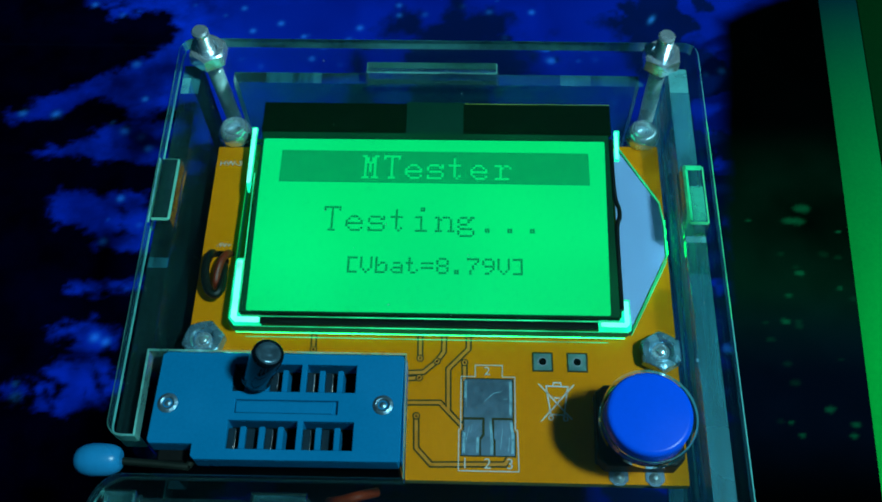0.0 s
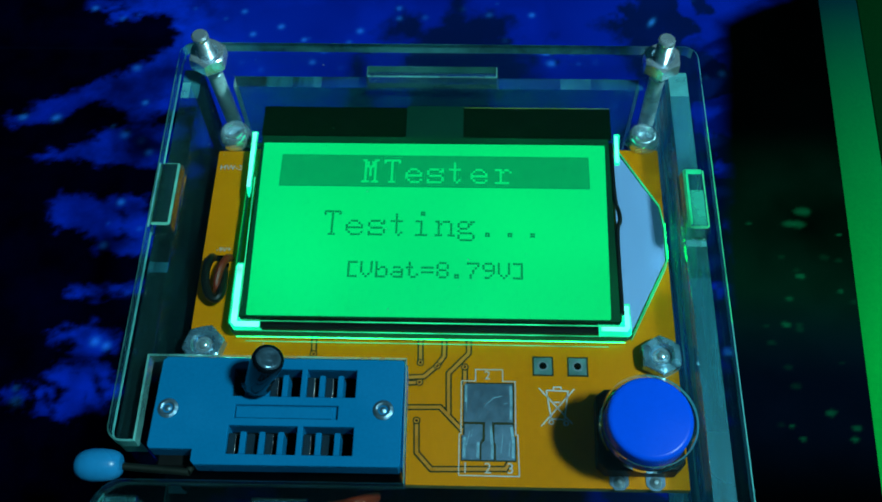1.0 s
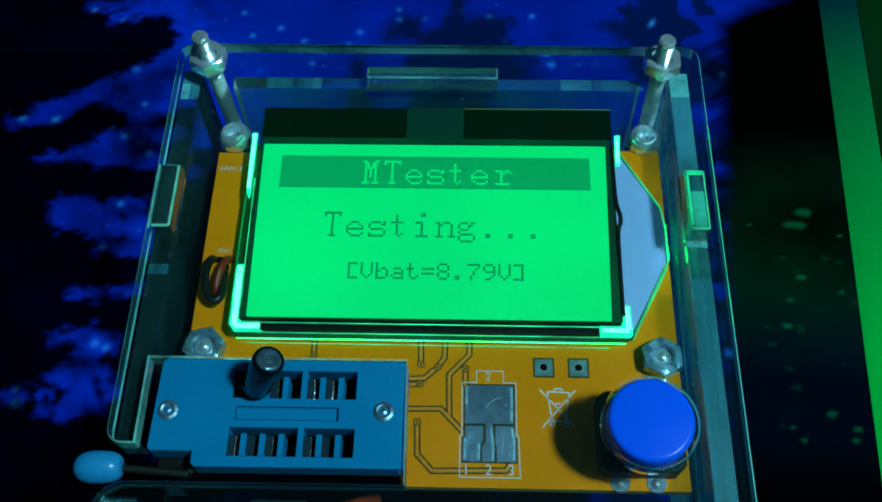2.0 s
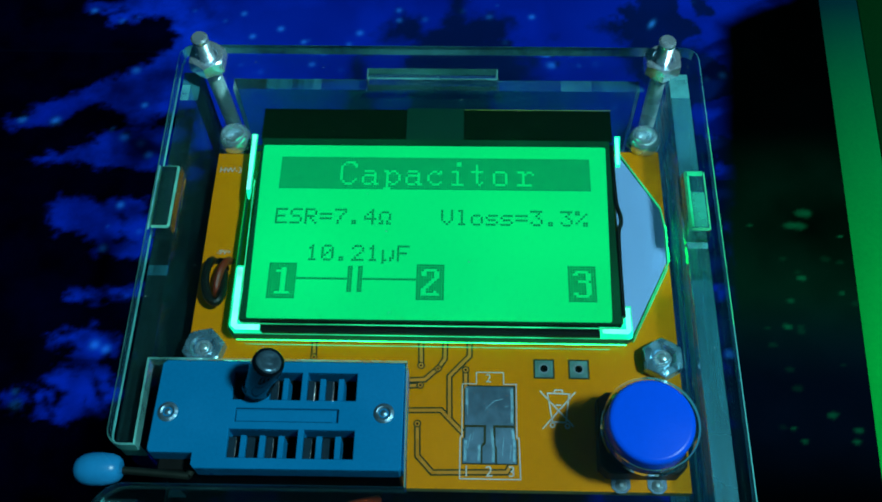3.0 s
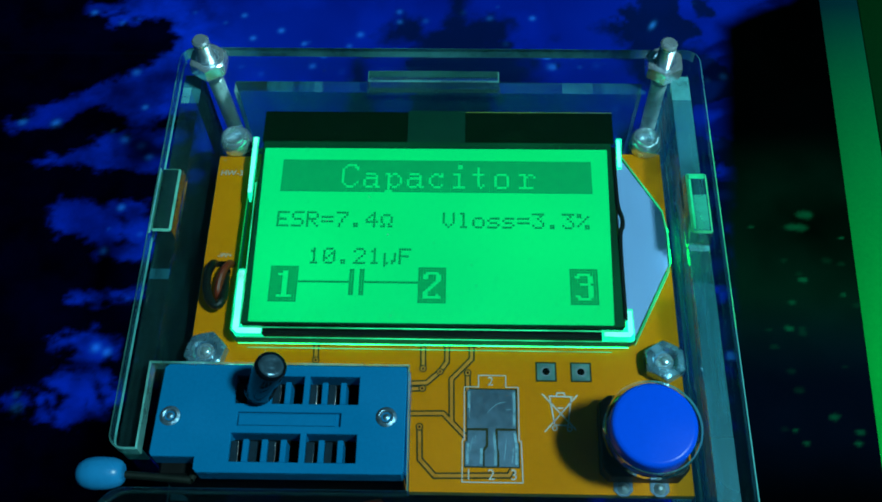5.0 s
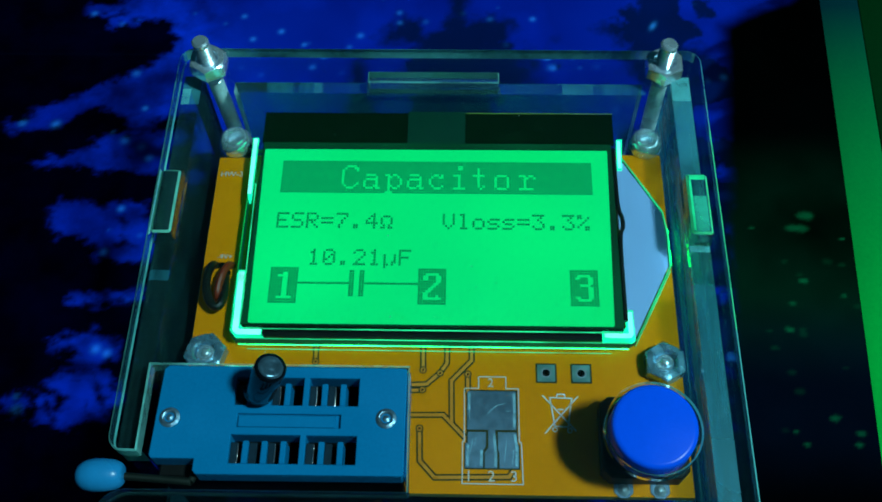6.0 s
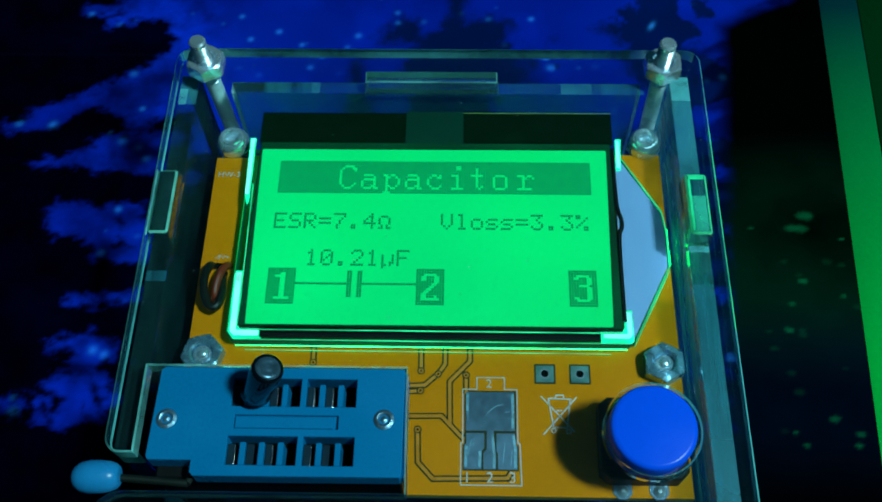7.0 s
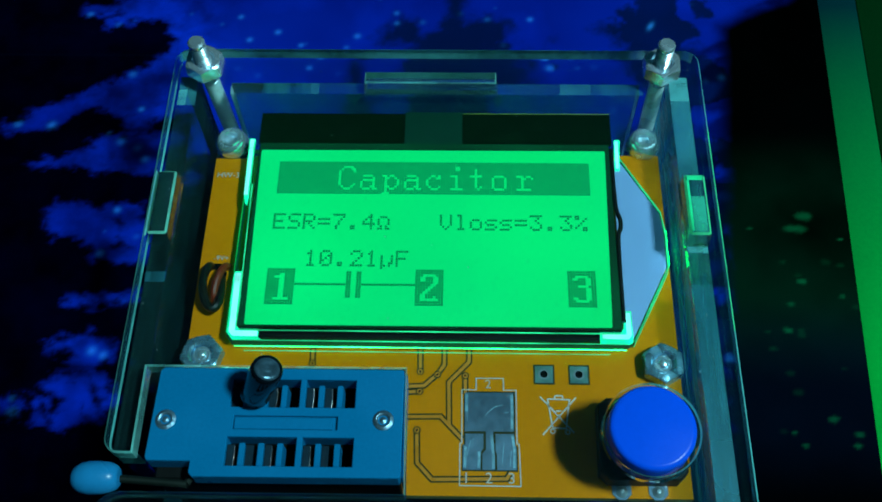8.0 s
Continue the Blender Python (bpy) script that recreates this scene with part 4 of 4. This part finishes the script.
def display():
    lcd = part("display_body", join(box(-28.2, 27.2, -15.5, 16.6, LZ - 1.1, LZ - 0.06, 0.12), box(-28.5, 27.7, 16.7, 22.6, LZ - 0.75, LZ - 0.25, 0.06)), GLASS_DARK, tester, "dark display glass with a narrow black border")
    part("lit_panel", slab([[(-27.15, -15.1), (-26.9, -15.25), (25.55, -15.2), (25.75, -15.0), (26.45, 15.1), (26.3, 15.28), (-27.6, 15.15), (-27.8, 15.0)]], LZ - 0.05, LZ), PANEL, lcd, "glowing green display panel", 0)
    zg = 3.0
    # clear light guide with a tongue to the east
    guide = [(-29.6, -16.55), (28.4, -16.55), (29.3, -16.0), (35.3, -3.9), (35.45, 1.6), (34.9, 5.7), (29.2, 16.2), (29.2, 17.2), (-30.3, 17.2), (-30.3, -15.6)]
    part("glass_border", slab([rect(-28.1, 27.1, -15.44, 16.5), [(-27.05, -15.2), (25.65, -15.15), (26.35, 15.22), (-27.7, 15.1)]], LZ - 0.058, LZ - 0.02), BORDER, lcd, "dark glass border with a painted green glow", 0)
    g = part("light_guide", slab([guide], zg - 2.2, zg - 0.35, 0.15, 1), [GUIDE, GUIDE_EDGE], lcd, "clear light guide glowing at its edges", 20)
    g.visible_shadow = False
    part("reflector", slab([[(27.9, -15.9), (29.0, -15.9), (34.9, -3.9), (35.0, 1.6), (34.6, 5.5), (28.9, 15.4), (27.9, 15.4)]], zg - 0.34, zg - 0.1, 0.05), REFLECTOR, lcd, "pale lilac-blue reflector film")
    part("reflector_rim", slab([[(29.15, -16.2), (29.3, -16.1), (35.3, -3.9), (35.4, 1.6), (34.9, 5.75), (29.1, 16.0), (29.0, 15.9), (34.75, 5.6), (35.2, 1.6), (35.1, -3.85)]], zg - 0.3, zg - 0.05), GLOW_LINE, lcd, "green glowing guide edge", 0)
    # bright corners where the backlight leaks
    for pts in ([(-30.15, -15.4), (-29.3, -16.4), (-25.2, -16.4), (-25.2, -15.7), (-25.7, -14.9), (-28.6, -14.9), (-29.05, -5.4), (-30.0, -5.4), (-30.2, -6.0)],
                [(-30.35, 8.4), (-29.95, 6.7), (-29.7, 6.7), (-29.6, 8.0), (-29.7, 19.0), (-30.6, 19.0)],
                [(28.3, 13.3), (29.0, 13.3), (29.4, 19.2), (28.5, 19.2)],
                [(24.3, -16.5), (28.6, -16.5), (29.0, -16.2), (29.0, -11.4), (28.0, -11.4), (27.8, -14.3), (24.3, -14.6)]):
        part("leaking_corner", slab([pts], zg - 0.5, zg + 0.15, 0.05), GLOW, lcd, "bright green backlight leak", 0)
    for pts, wide in (([(-29.55, -5.7), (-29.4, -15.2), (-29.0, -15.62), (-25.6, -15.62)], 0.85), ([(-30.1, 18.8), (-30.0, 8.2)], 0.62), ([(28.8, 18.9), (28.68, 13.6)], 0.5), ([(24.6, -15.5), (28.2, -15.55), (28.48, -15.2), (28.48, -11.7)], 0.72)):
        part("leak_core", ribbon(pts, wide, zg + 0.13, zg + 0.17), GLOW_CORE, lcd, "cyan-white heart of a backlight leak", 0)
    # glowing lines along the guide's front and sides
    part("guide_edge_line", ribbon([(-29.2, -16.45), (28.2, -16.5)], 0.15, zg - 0.4, zg - 0.3), GLOW_LINE, lcd, smooth=0)
    part("guide_edge_line", box(-29.3, 28.3, -16.70, -16.60, 0.82, 0.98), GLOW_FOOT, lcd, smooth=0)
    part("guide_edge_line", ribbon([(-28.0, -17.0), (26.0, -17.05)], 0.10, 0.05, 0.12), GLOW_LINE, lcd, smooth=0)
    # added side strips, mostly out of view, that spill green onto the board
    part("guide_side_glow", box(-30.55, -30.4, -15.0, 16.5, 0.1, 2.2), GLOW_SIDE, lcd, "glow strip added along the light guide's side", 0)
    part("guide_side_glow", ribbon([(29.5, -15.9), (35.4, -4.0)], 0.1, 0.1, 1.7), GLOW_LINE, lcd, "glow strip added along the light guide's side", 0)
    part("guide_edge_line", ribbon([(-28.35, -15.4), (-28.75, 9.0)], 0.14, LZ - 0.7, LZ - 0.6), GLOW_LINE, lcd, smooth=0)
    part("guide_edge_line", ribbon([(-27.9, -15.75), (27.0, -15.75)], 0.16, LZ - 0.9, LZ - 0.8), GLOW_LINE, lcd, smooth=0)
    for a, b in ((-2.8, -0.3), (0.6, 3.4)):
        part("backlight_led", box(35.5, 35.75, a, b, 0.6, 1.5, 0.05), LED, lcd, "bright green backlight lamp at the guide's tip")
    # black strip painting the shaded gap along the front, between glass and guide
    part("gap_shade_strip", box(-25.4, 24.2, -16.3, -14.9, zg - 0.3, zg + 0.3, 0.05), BLACK, lcd)
    part("flex_cable", slab([rect(-5.2, 4.0, 16.5, 22.75)], LZ - 0.24, LZ - 0.12), FLEX, lcd, "dark flexible ribbon")
    # thin bright line painting the highlight on the glass's back edge
    part("glass_edge_line", ribbon([(4.1, 22.62), (27.7, 22.7)], 0.12, LZ - 0.3, LZ - 0.22), GLASS_HIGHLIGHT, lcd, smooth=0)
    part("side_seal", tube([(27.5, 16, LZ - 0.6), (27.6, 6, LZ - 0.6), (28.1, 3.2, LZ - 0.5), (28.1, 1.6, LZ - 0.5), (27.6, -1, LZ - 0.6), (27.5, -14, LZ - 0.6)], 0.35), BLACK, lcd, "black seal bead")
    return lcd


LCD = display()

SMALL = {   # five by seven dots, rows from the top
    "E": "##### #.... #.... ####. #.... #.... #####", "S": ".#### #.... #.... .###. ....# ....# ####.", "R": "####. #...# #...# ####. #.#.. #..#. #...#",
    "=": "..... ..... ##### ..... ##### ..... .....", "7": "##### ....# ...#. ..#.. ..#.. .#... .#...", ".": "..... ..... ..... ..... ..... .##.. .##..",
    "4": "...#. ..##. .#.#. #..#. ##### ...#. ...#.", "Ω": "..... .###. #...# #...# #...# .#.#. ##.##", "V": "#...# #...# #...# #...# #...# .#.#. ..#..",
    "l": ".##.. ..#.. ..#.. ..#.. ..#.. ..#.. .###.", "o": "..... ..... .###. #...# #...# #...# .###.", "s": "..... ..... .#### #.... .###. ....# ####.",
    "3": "##### ...#. ..#.. ...#. ....# #...# .###.", "%": "##... ##..# ...#. ..#.. .#... #..## ...##", "1": "..#.. .##.. ..#.. ..#.. ..#.. ..#.. .###.",
    "0": ".###. #...# #..## #.#.# ##..# #...# .###.", "2": ".###. #...# ....# ...#. ..#.. .#... #####", "µ": "..... ..... #...# #...# #...# #..## ##.#. #....",
    "F": "##### #.... #.... ####. #.... #.... #....", "[": ".#### .#... .#... .#... .#... .#... .####", "]": "####. ...#. ...#. ...#. ...#. ...#. ####.",
    "b": "#.... #.... #.##. ##..# #...# #...# ####.", "a": "..... ..... .###. ....# .#### #...# .####", "t": ".#... .#... ###.. .#... .#... .#..# ..##.",
    "8": ".###. #...# #...# .###. #...# #...# .###.", "9": ".###. #...# #...# .#### ....# ...#. .##.."}
LARGE = {   # eight wide, eleven high, plus two rows below the line
    "C": "..####.. .#...##. #.....#. #....... #....... #....... #....... #....... #.....#. .#...#.. ..###...",
    "a": "........ ........ ........ ........ .####... .....#.. .#####.. #....#.. #....#.. #...##.. .###.##.",
    "p": "........ ........ ........ ........ ##.##... .##..#.. .#....#. .#....#. .#....#. .##..#.. .#.##... .#...... ###.....",
    "c": "........ ........ ........ ........ ..##.#.. .#..##.. #....... #....... #....... .#...#.. ..###...",
    "i": "...##... ...##... ........ ........ .###.... ...#.... ...#.... ...#.... ...#.... ...#.... .#####..",
    "t": "........ ..#..... ..#..... ..#..... #####... ..#..... ..#..... ..#..... ..#..... ..#.#... ...#....",
    "o": "........ ........ ........ ........ .####... #....#.. #....#.. #....#.. #....#.. #....#.. .####...",
    "r": "........ ........ ........ ........ .###.##. ...##..# ...#.... ...#.... ...#.... ...#.... .######.",
    "M": "##...##. .##.##.. .##.##.. .#####.. .#.#.#.. .#.#.#.. .#.#.#.. .#.#.#.. .#...#.. .#...#.. ###.###.",
    "T": "#######. #..#..#. ...#.... ...#.... ...#.... ...#.... ...#.... ...#.... ...#.... ...#.... ..###...",
    "e": "........ ........ ........ ........ ..###... .#...#.. #.....#. #######. #....... .#....#. ..####..",
    "s": "........ ........ ........ ........ .####.#. #....##. #....... .#####.. ......#. #.....#. ######..",
    "n": "........ ........ ........ ........ ##.###.. .##...#. .#....#. .#....#. .#....#. .#....#. ###..###",
    "g": "........ ........ ........ ........ .###.##. #...##.. #...#... .###.... #....... .#####.. #.....#. #.....#. .#####..",
    ".": "........ ........ ........ ........ ........ ........ ........ ........ ........ ..##.... ..##...."}
BOXED = {
    "1": "........... ........... .....##.... ...####.... .....##.... .....##.... .....##.... .....##.... .....##.... .....##.... .....##.... .....##.... ...######.. ........... ...........",
    "2": "........... ........... ...#####... ..##...##.. ..##...##.. .......##.. ......##... .....##.... ....##..... ...##...... ..##....... ..##...#... ..#######.. ........... ...........",
    "3": "........... ........... ...#####... ..##...##.. .......##.. .......##.. ....####... .......##.. .......##.. .......##.. .......##.. ..##...##.. ...#####... ........... ..........."}


def spell(text, font, col, row, pitch):
    out = set()
    for k, ch in enumerate(text):
        if ch != " ":
            for j, line in enumerate(font[ch].split()):
                out |= {(col + k * pitch + i, row + j) for i, c in enumerate(line) if c == "#"}
    return out


def strokes(cells, most=6):
    """Splits a set of dots into straight runs: (upright, length, col, row)."""
    left, out = set(cells), []
    while left:
        best = None
        for c, r in sorted(left):
            for up in (0, 1):
                n = 1
                while n < most and (c + n * (1 - up), r + n * up) in left:
                    n += 1
                if best is None or n > best[1]:
                    best = (up, n, c, r)
            if best[1] == most:
                break
        up, n, c, r = best
        left -= {(c + k * (1 - up), r + k * up) for k in range(n)}
        out.append(best if n > 1 else (0, 1, c, r))
    return out


def dot_mesh(cells, name, material, cover=0.87):
    """Flat square dots at whole steps of the grid, from its own first dot."""
    bm = bmesh.new()
    for c, r in sorted(cells):
        x, y, w, h = (c + 0.5) * DX, -(r + 0.5) * DY, DX * cover / 2, DY * cover / 2
        bm.faces.new([bm.verts.new((x + sx * w, y + sy * h, 0)) for sx, sy in ((-1, -1), (1, -1), (1, 1), (-1, 1))])
    return finish(bm, name, material, Vector((0, 0, 0)), 0)


def cell_pose(c, r, lift):
    o = ORIGIN["component_tester"]
    return Matrix.Translation(((LX0 + c * DX - o.x) * MM, (LY1 - r * DY - o.y) * MM, (LZ + lift - o.z) * MM))


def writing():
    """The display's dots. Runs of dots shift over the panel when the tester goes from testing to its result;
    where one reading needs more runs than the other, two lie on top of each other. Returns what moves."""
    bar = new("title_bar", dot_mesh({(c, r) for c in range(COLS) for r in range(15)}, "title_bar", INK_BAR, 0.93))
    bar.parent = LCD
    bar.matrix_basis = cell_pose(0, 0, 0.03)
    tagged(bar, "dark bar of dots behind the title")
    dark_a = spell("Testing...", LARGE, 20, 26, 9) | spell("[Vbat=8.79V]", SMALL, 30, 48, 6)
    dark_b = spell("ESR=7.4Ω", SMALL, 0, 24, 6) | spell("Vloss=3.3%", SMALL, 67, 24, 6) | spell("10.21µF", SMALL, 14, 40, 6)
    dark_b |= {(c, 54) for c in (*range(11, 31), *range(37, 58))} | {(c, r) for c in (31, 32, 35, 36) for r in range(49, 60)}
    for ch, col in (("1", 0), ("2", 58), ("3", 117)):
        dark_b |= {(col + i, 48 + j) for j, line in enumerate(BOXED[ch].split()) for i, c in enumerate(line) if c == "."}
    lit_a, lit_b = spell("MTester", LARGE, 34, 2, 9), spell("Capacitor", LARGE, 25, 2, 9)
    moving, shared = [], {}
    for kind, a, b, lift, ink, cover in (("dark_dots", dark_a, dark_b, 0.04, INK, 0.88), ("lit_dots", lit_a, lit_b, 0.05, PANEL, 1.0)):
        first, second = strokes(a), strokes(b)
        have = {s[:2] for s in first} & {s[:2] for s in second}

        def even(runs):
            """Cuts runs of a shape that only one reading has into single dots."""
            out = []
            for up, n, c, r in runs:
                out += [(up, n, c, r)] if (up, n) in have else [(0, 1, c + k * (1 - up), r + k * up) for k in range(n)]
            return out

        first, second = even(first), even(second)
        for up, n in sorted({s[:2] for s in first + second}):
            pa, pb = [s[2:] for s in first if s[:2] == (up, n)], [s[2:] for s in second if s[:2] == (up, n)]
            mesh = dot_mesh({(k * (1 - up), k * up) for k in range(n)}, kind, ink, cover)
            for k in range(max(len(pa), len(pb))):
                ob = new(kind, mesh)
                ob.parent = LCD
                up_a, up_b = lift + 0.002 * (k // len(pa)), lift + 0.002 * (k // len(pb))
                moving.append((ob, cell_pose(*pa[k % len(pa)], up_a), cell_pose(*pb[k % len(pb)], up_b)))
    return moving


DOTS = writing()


# ---- the socket with its lever ----
def zif_socket():
    x0, x1, y0, y1, top = -36.7, -3.45, -39.0, -24.05, 10.6
    body = part("socket_body", join(box(-36.0, -3.6, -38.6, -24.3, PZ + 0.05, 7.6, 0.3)), BLACK, tester, "dark lower body of the test socket")
    outline = [(-30.75, y0 + 0.5), (-30.25, y0), (x1 - 0.3, y0 + 0.1), (x1, y0 + 0.4), (x1, y1 - 0.2), (x1 - 0.3, y1), (x0 + 0.9, y1), (x0 + 0.3, y1 - 0.5), (x0, -36.5), (x0 + 0.3, -36.95), (-30.75, -36.95)]
    pitch, first = 2.48, -26.2
    slots, combs = [], []
    for row, (a, b) in enumerate(((-37.5, -33.65), (-29.55, -25.65))):
        sx = first - 0.1 * row
        for k in range(7):
            slots.append((sx + k * pitch - 0.1, sx + k * pitch + 1.6, a, b - 0.8))
        combs += [(sx - 0.1, sx + 3 * pitch + 1.6, a, b), (sx + 4 * pitch - 0.1, sx + 6 * pitch + 1.6, a, b)]
    part("socket_top", slab([outline] + [rect(*c) for c in combs], 7.6, top - 0.55, 0.0), SOCKET_BLUE, body, "blue plastic socket top", 20)
    part("socket_skin", slab([outline] + [rect(*c) for c in combs] + [rect(-25.7, -12.0, -32.6, -30.75)], top - 0.55, top, 0.09), SOCKET_BLUE, body, "blue plastic socket face", 20)
    part("nameplate_recess", box(-25.6, -12.7, -32.5, -30.95, top - 0.6, top - 0.18, 0.08), SOCKET_BLUE, body, "raised blank plate in a shallow recess")
    for a, b, c, d in slots:
        k = round((a - first) / pitch)
        part("slot_floor", box(a, b, c, d + 0.8, 7.55, 7.62), HOLE_SHADE, body, smooth=0)
        if k in (3, 6):
            continue
        # a spring contact stands against the side of its slot; some get a bright strip as glint
        high, side = top - 0.75, a + 0.98 + 0.05 * math.sin(k * 2.1 + c)
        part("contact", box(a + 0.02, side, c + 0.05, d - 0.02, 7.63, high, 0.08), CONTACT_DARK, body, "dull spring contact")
        if (k, c > -32) in ((0, False), (2, False), (4, False), (2, True), (4, True), (5, True)):
            part("contact_glint", tube([(side, c + 0.15, high - 0.04), (side + 0.04, (c + d) / 2, high + 0.02), (side - 0.02, d - 0.2, high - 0.03)], 0.065, 8), CONTACT, body, "bright strip standing for the glint on a contact's edge")
    for row, (a, b) in enumerate(((-37.5, -33.65), (-29.55, -25.65))):
        sx = first - 0.1 * row
        for k in (0, 1, 2, 4, 5):
            part("rib", box(sx + k * pitch + 1.6, sx + (k + 1) * pitch - 0.1, a + 0.002, b - 0.8, 7.61, top - 0.01, 0.08), SOCKET_BLUE, body)
    for x, y in ((-34.7, -31.45), (-6.0, -31.2)):
        z = top
        part("socket_screw", lathe([(0, z + 0.16), (0.3, z + 0.12), (0.5, z - 0.02), (0.62, z - 0.05), (0.75, z + 0.12), (0.95, z + 0.2), (1.2, z + 0.14), (1.38, z + 0.02), (1.38, z - 0.4)], x, y, 32), RIVET, body, "small round steel rivet")
    part("socket_side", box(x1 + 0.02, x1 + 0.4, y0 + 0.3, y1 - 0.3, 5.0, 9.6, 0.15), KNOB_BLUE, body)
    lever = part("lever", join(tube([(-31.2, -39.5, 8.6), (-36, -39.2, 8.8), (-40.8, -39.0, 9.2)], 0.52, 14), tube([(-31.3, -39.5, 8.6), (-30.9, -38.0, 8.0), (-30.9, -36.5, 7.4)], 0.52, 12)), LEVER, tester, "dark steel lever of the test socket")
    prof = [(0, 3.1), (0.8, 2.95), (1.5, 2.5), (1.95, 1.7), (2.15, 0.6), (2.12, -0.8), (1.95, -2.0), (1.6, -2.8), (1.2, -3.15), (0.85, -3.2), (0, -3.2)]
    bm = moved(lathe(prof, 0, 0, 32), Matrix.Translation((-42.95, -39.1, 9.7)) @ Matrix.Rotation(radians(-90), 4, "Y") @ Matrix.Rotation(radians(2), 4, "X"))
    part("lever_knob", bm, KNOB_BLUE, lever, "pale blue rounded plastic knob", 60)


zif_socket()


# ---- the push button ----
def push_button():
    bx, by = BUTTON
    sw = part("switch_body", join(slab([[(bx - 5.8, by - 3.2), (bx - 4.6, by - 4.35), (bx + 4.9, by - 4.35), (bx + 6.1, by - 3.2), (bx + 6.1, by + 6.2), (bx + 4.9, by + 7.3), (bx - 4.4, by + 7.3), (bx - 5.7, by + 6.3)]], PZ + 0.05, 3.2, 0.2), lathe([(3.4, 3.2), (3.4, 9.9), (0, 9.9)], bx, by, 28)), BLACK, tester, "black square push switch")
    prof = [(0, 12.1), (4.9, 12.09), (5.27, 12.03), (5.5, 11.88), (5.64, 11.62), (5.7, 11.2), (5.72, 9.6), (5.78, 7.7), (5.6, 7.5), (5.2, 7.5), (5.1, 10.5), (0, 10.6)]
    # the cap is tilted so its outline fits the camera's view
    askew = Matrix.Translation((bx, by - 5.7, 11.2)) @ Matrix.Rotation(radians(2.4), 4, "X") @ Matrix.Translation((-bx, 5.7 - by, -11.2))
    part("button_cap", moved(lathe(prof, bx, by, 64), askew), CAP_BLUE, sw, "round glossy blue button cap", 60)
    for x in (26.3, 31.3):
        part("solder_joint", lathe([(0, PZ + 0.65), (0.3, PZ + 0.62), (0.45, PZ + 0.45), (0.6, PZ + 0.3), (0.8, PZ + 0.2), (0.95, PZ)], x, -37.3, 20), SOLDER, sw, "shiny solder joint")
        part("solder_pad", slab([ring(x, -37.1, 1.45, 8, 0.39)], PZ + 0.005, PZ + 0.12, 0.06), TIN, sw, smooth=0)


push_button()


# ---- battery and wires ----
def power():
    part("battery", join(box(-26, 20, -26, 0, -MAT_Z + 3.05, -MAT_Z + 19.5, 1.2, 2)), BATTERY, tester, "nine-volt block battery under the board")
    z = PZ
    part("black_wire", tube([(-34.6, -3.0, z - 2), (-34.7, -3.3, z + 0.8), (-35.0, -5.6, z + 2.0), (-34.8, -8.2, z + 2.2), (-34.0, -10.4, z + 2.0), (-33.0, -11.0, z + 1.8), (-32.35, -10.0, z + 1.7), (-32.4, -8.0, z + 1.0), (-32.6, -6.0, z + 0.6), (-32.9, -4.4, z - 0.8)], 0.66), WIRE_BLACK, tester, "black battery wire looped over the board")
    part("red_wire", tube([(-32.0, -3.0, z - 2), (-32.1, -3.3, z + 0.8), (-32.7, -5.0, z + 1.8), (-33.2, -7.2, z + 1.6), (-33.3, -8.8, z + 0.9), (-33.3, -9.4, z - 1.0)], 0.6), WIRE_RED, tester, "red battery wire looped through the board")
    part("wire_slot", slab([rect(-35.2, -31.4, -3.6, -2.5, 0.5, 4)], z + 0.004, z + 0.02), HOLE_SHADE, tester, "flat black patch painting the shade in the battery wires' slot", 0)
    for x, y in ((-33.3, -9.4), (-32.9, -4.4)):
        part("wire_hole", slab([ring(x, y, 0.85, 16)], z + 0.004, z + 0.02), HOLE_SHADE, tester, "flat black disc painting the shade in a drilled hole", 0)
    part("red_lead", tube([(-15, -38.6, -11), (-13.5, -39.0, -9.0), (-10.5, -38.3, -8.6), (-8, -37.0, -11)], 0.75), WIRE_RED, tester, "red battery lead under the board")


power()


# ---- the capacitor under test ----
def capacitor():
    cap = thing("capacitor", -22.6, -28.0, 8.0, "small black electrolytic capacitor leaning in the test socket", "capacitor")
    prof = [(1.68, 7.3), (1.72, 7.58), (1.82, 7.64), (1.95, 7.56), (2.06, 7.32), (2.1, 6.9), (2.04, 0.9), (1.9, 0.6), (2.0, 0.3), (1.8, 0.0), (0, 0.0)]
    crimp = [(0, 7.66), (0.5, 7.66), (0.7, 7.58), (0.9, 7.68), (1.35, 7.66), (1.6, 7.56), (1.72, 7.2)]
    axis = Vector((2.95, 1.1, 7.35)).to_track_quat("Z", "Y").to_matrix().to_4x4()
    part("can", moved(lathe(prof, 0, 0, 40), Matrix.Translation((-23.1, -28.3, 11.5)) @ axis), SLEEVE, cap, "glossy black sleeved can", 60)
    part("can_top", moved(lathe(crimp, 0, 0, 40), Matrix.Translation((-23.1, -28.3, 11.5)) @ axis), CAN_TOP, cap, "dull teal-grey crimped aluminium top", 60)
    for dx in (-1.0, 1.0):
        part("lead", tube([(-23.0 + dx, -28.2, 12.0), (-23.1 + dx * 1.1, -28.2, 10.2), (-23.1 + dx * 1.2, -28.1, 8.0)], 0.25, 8), CONTACT, cap, "tinned wire lead")


capacitor()


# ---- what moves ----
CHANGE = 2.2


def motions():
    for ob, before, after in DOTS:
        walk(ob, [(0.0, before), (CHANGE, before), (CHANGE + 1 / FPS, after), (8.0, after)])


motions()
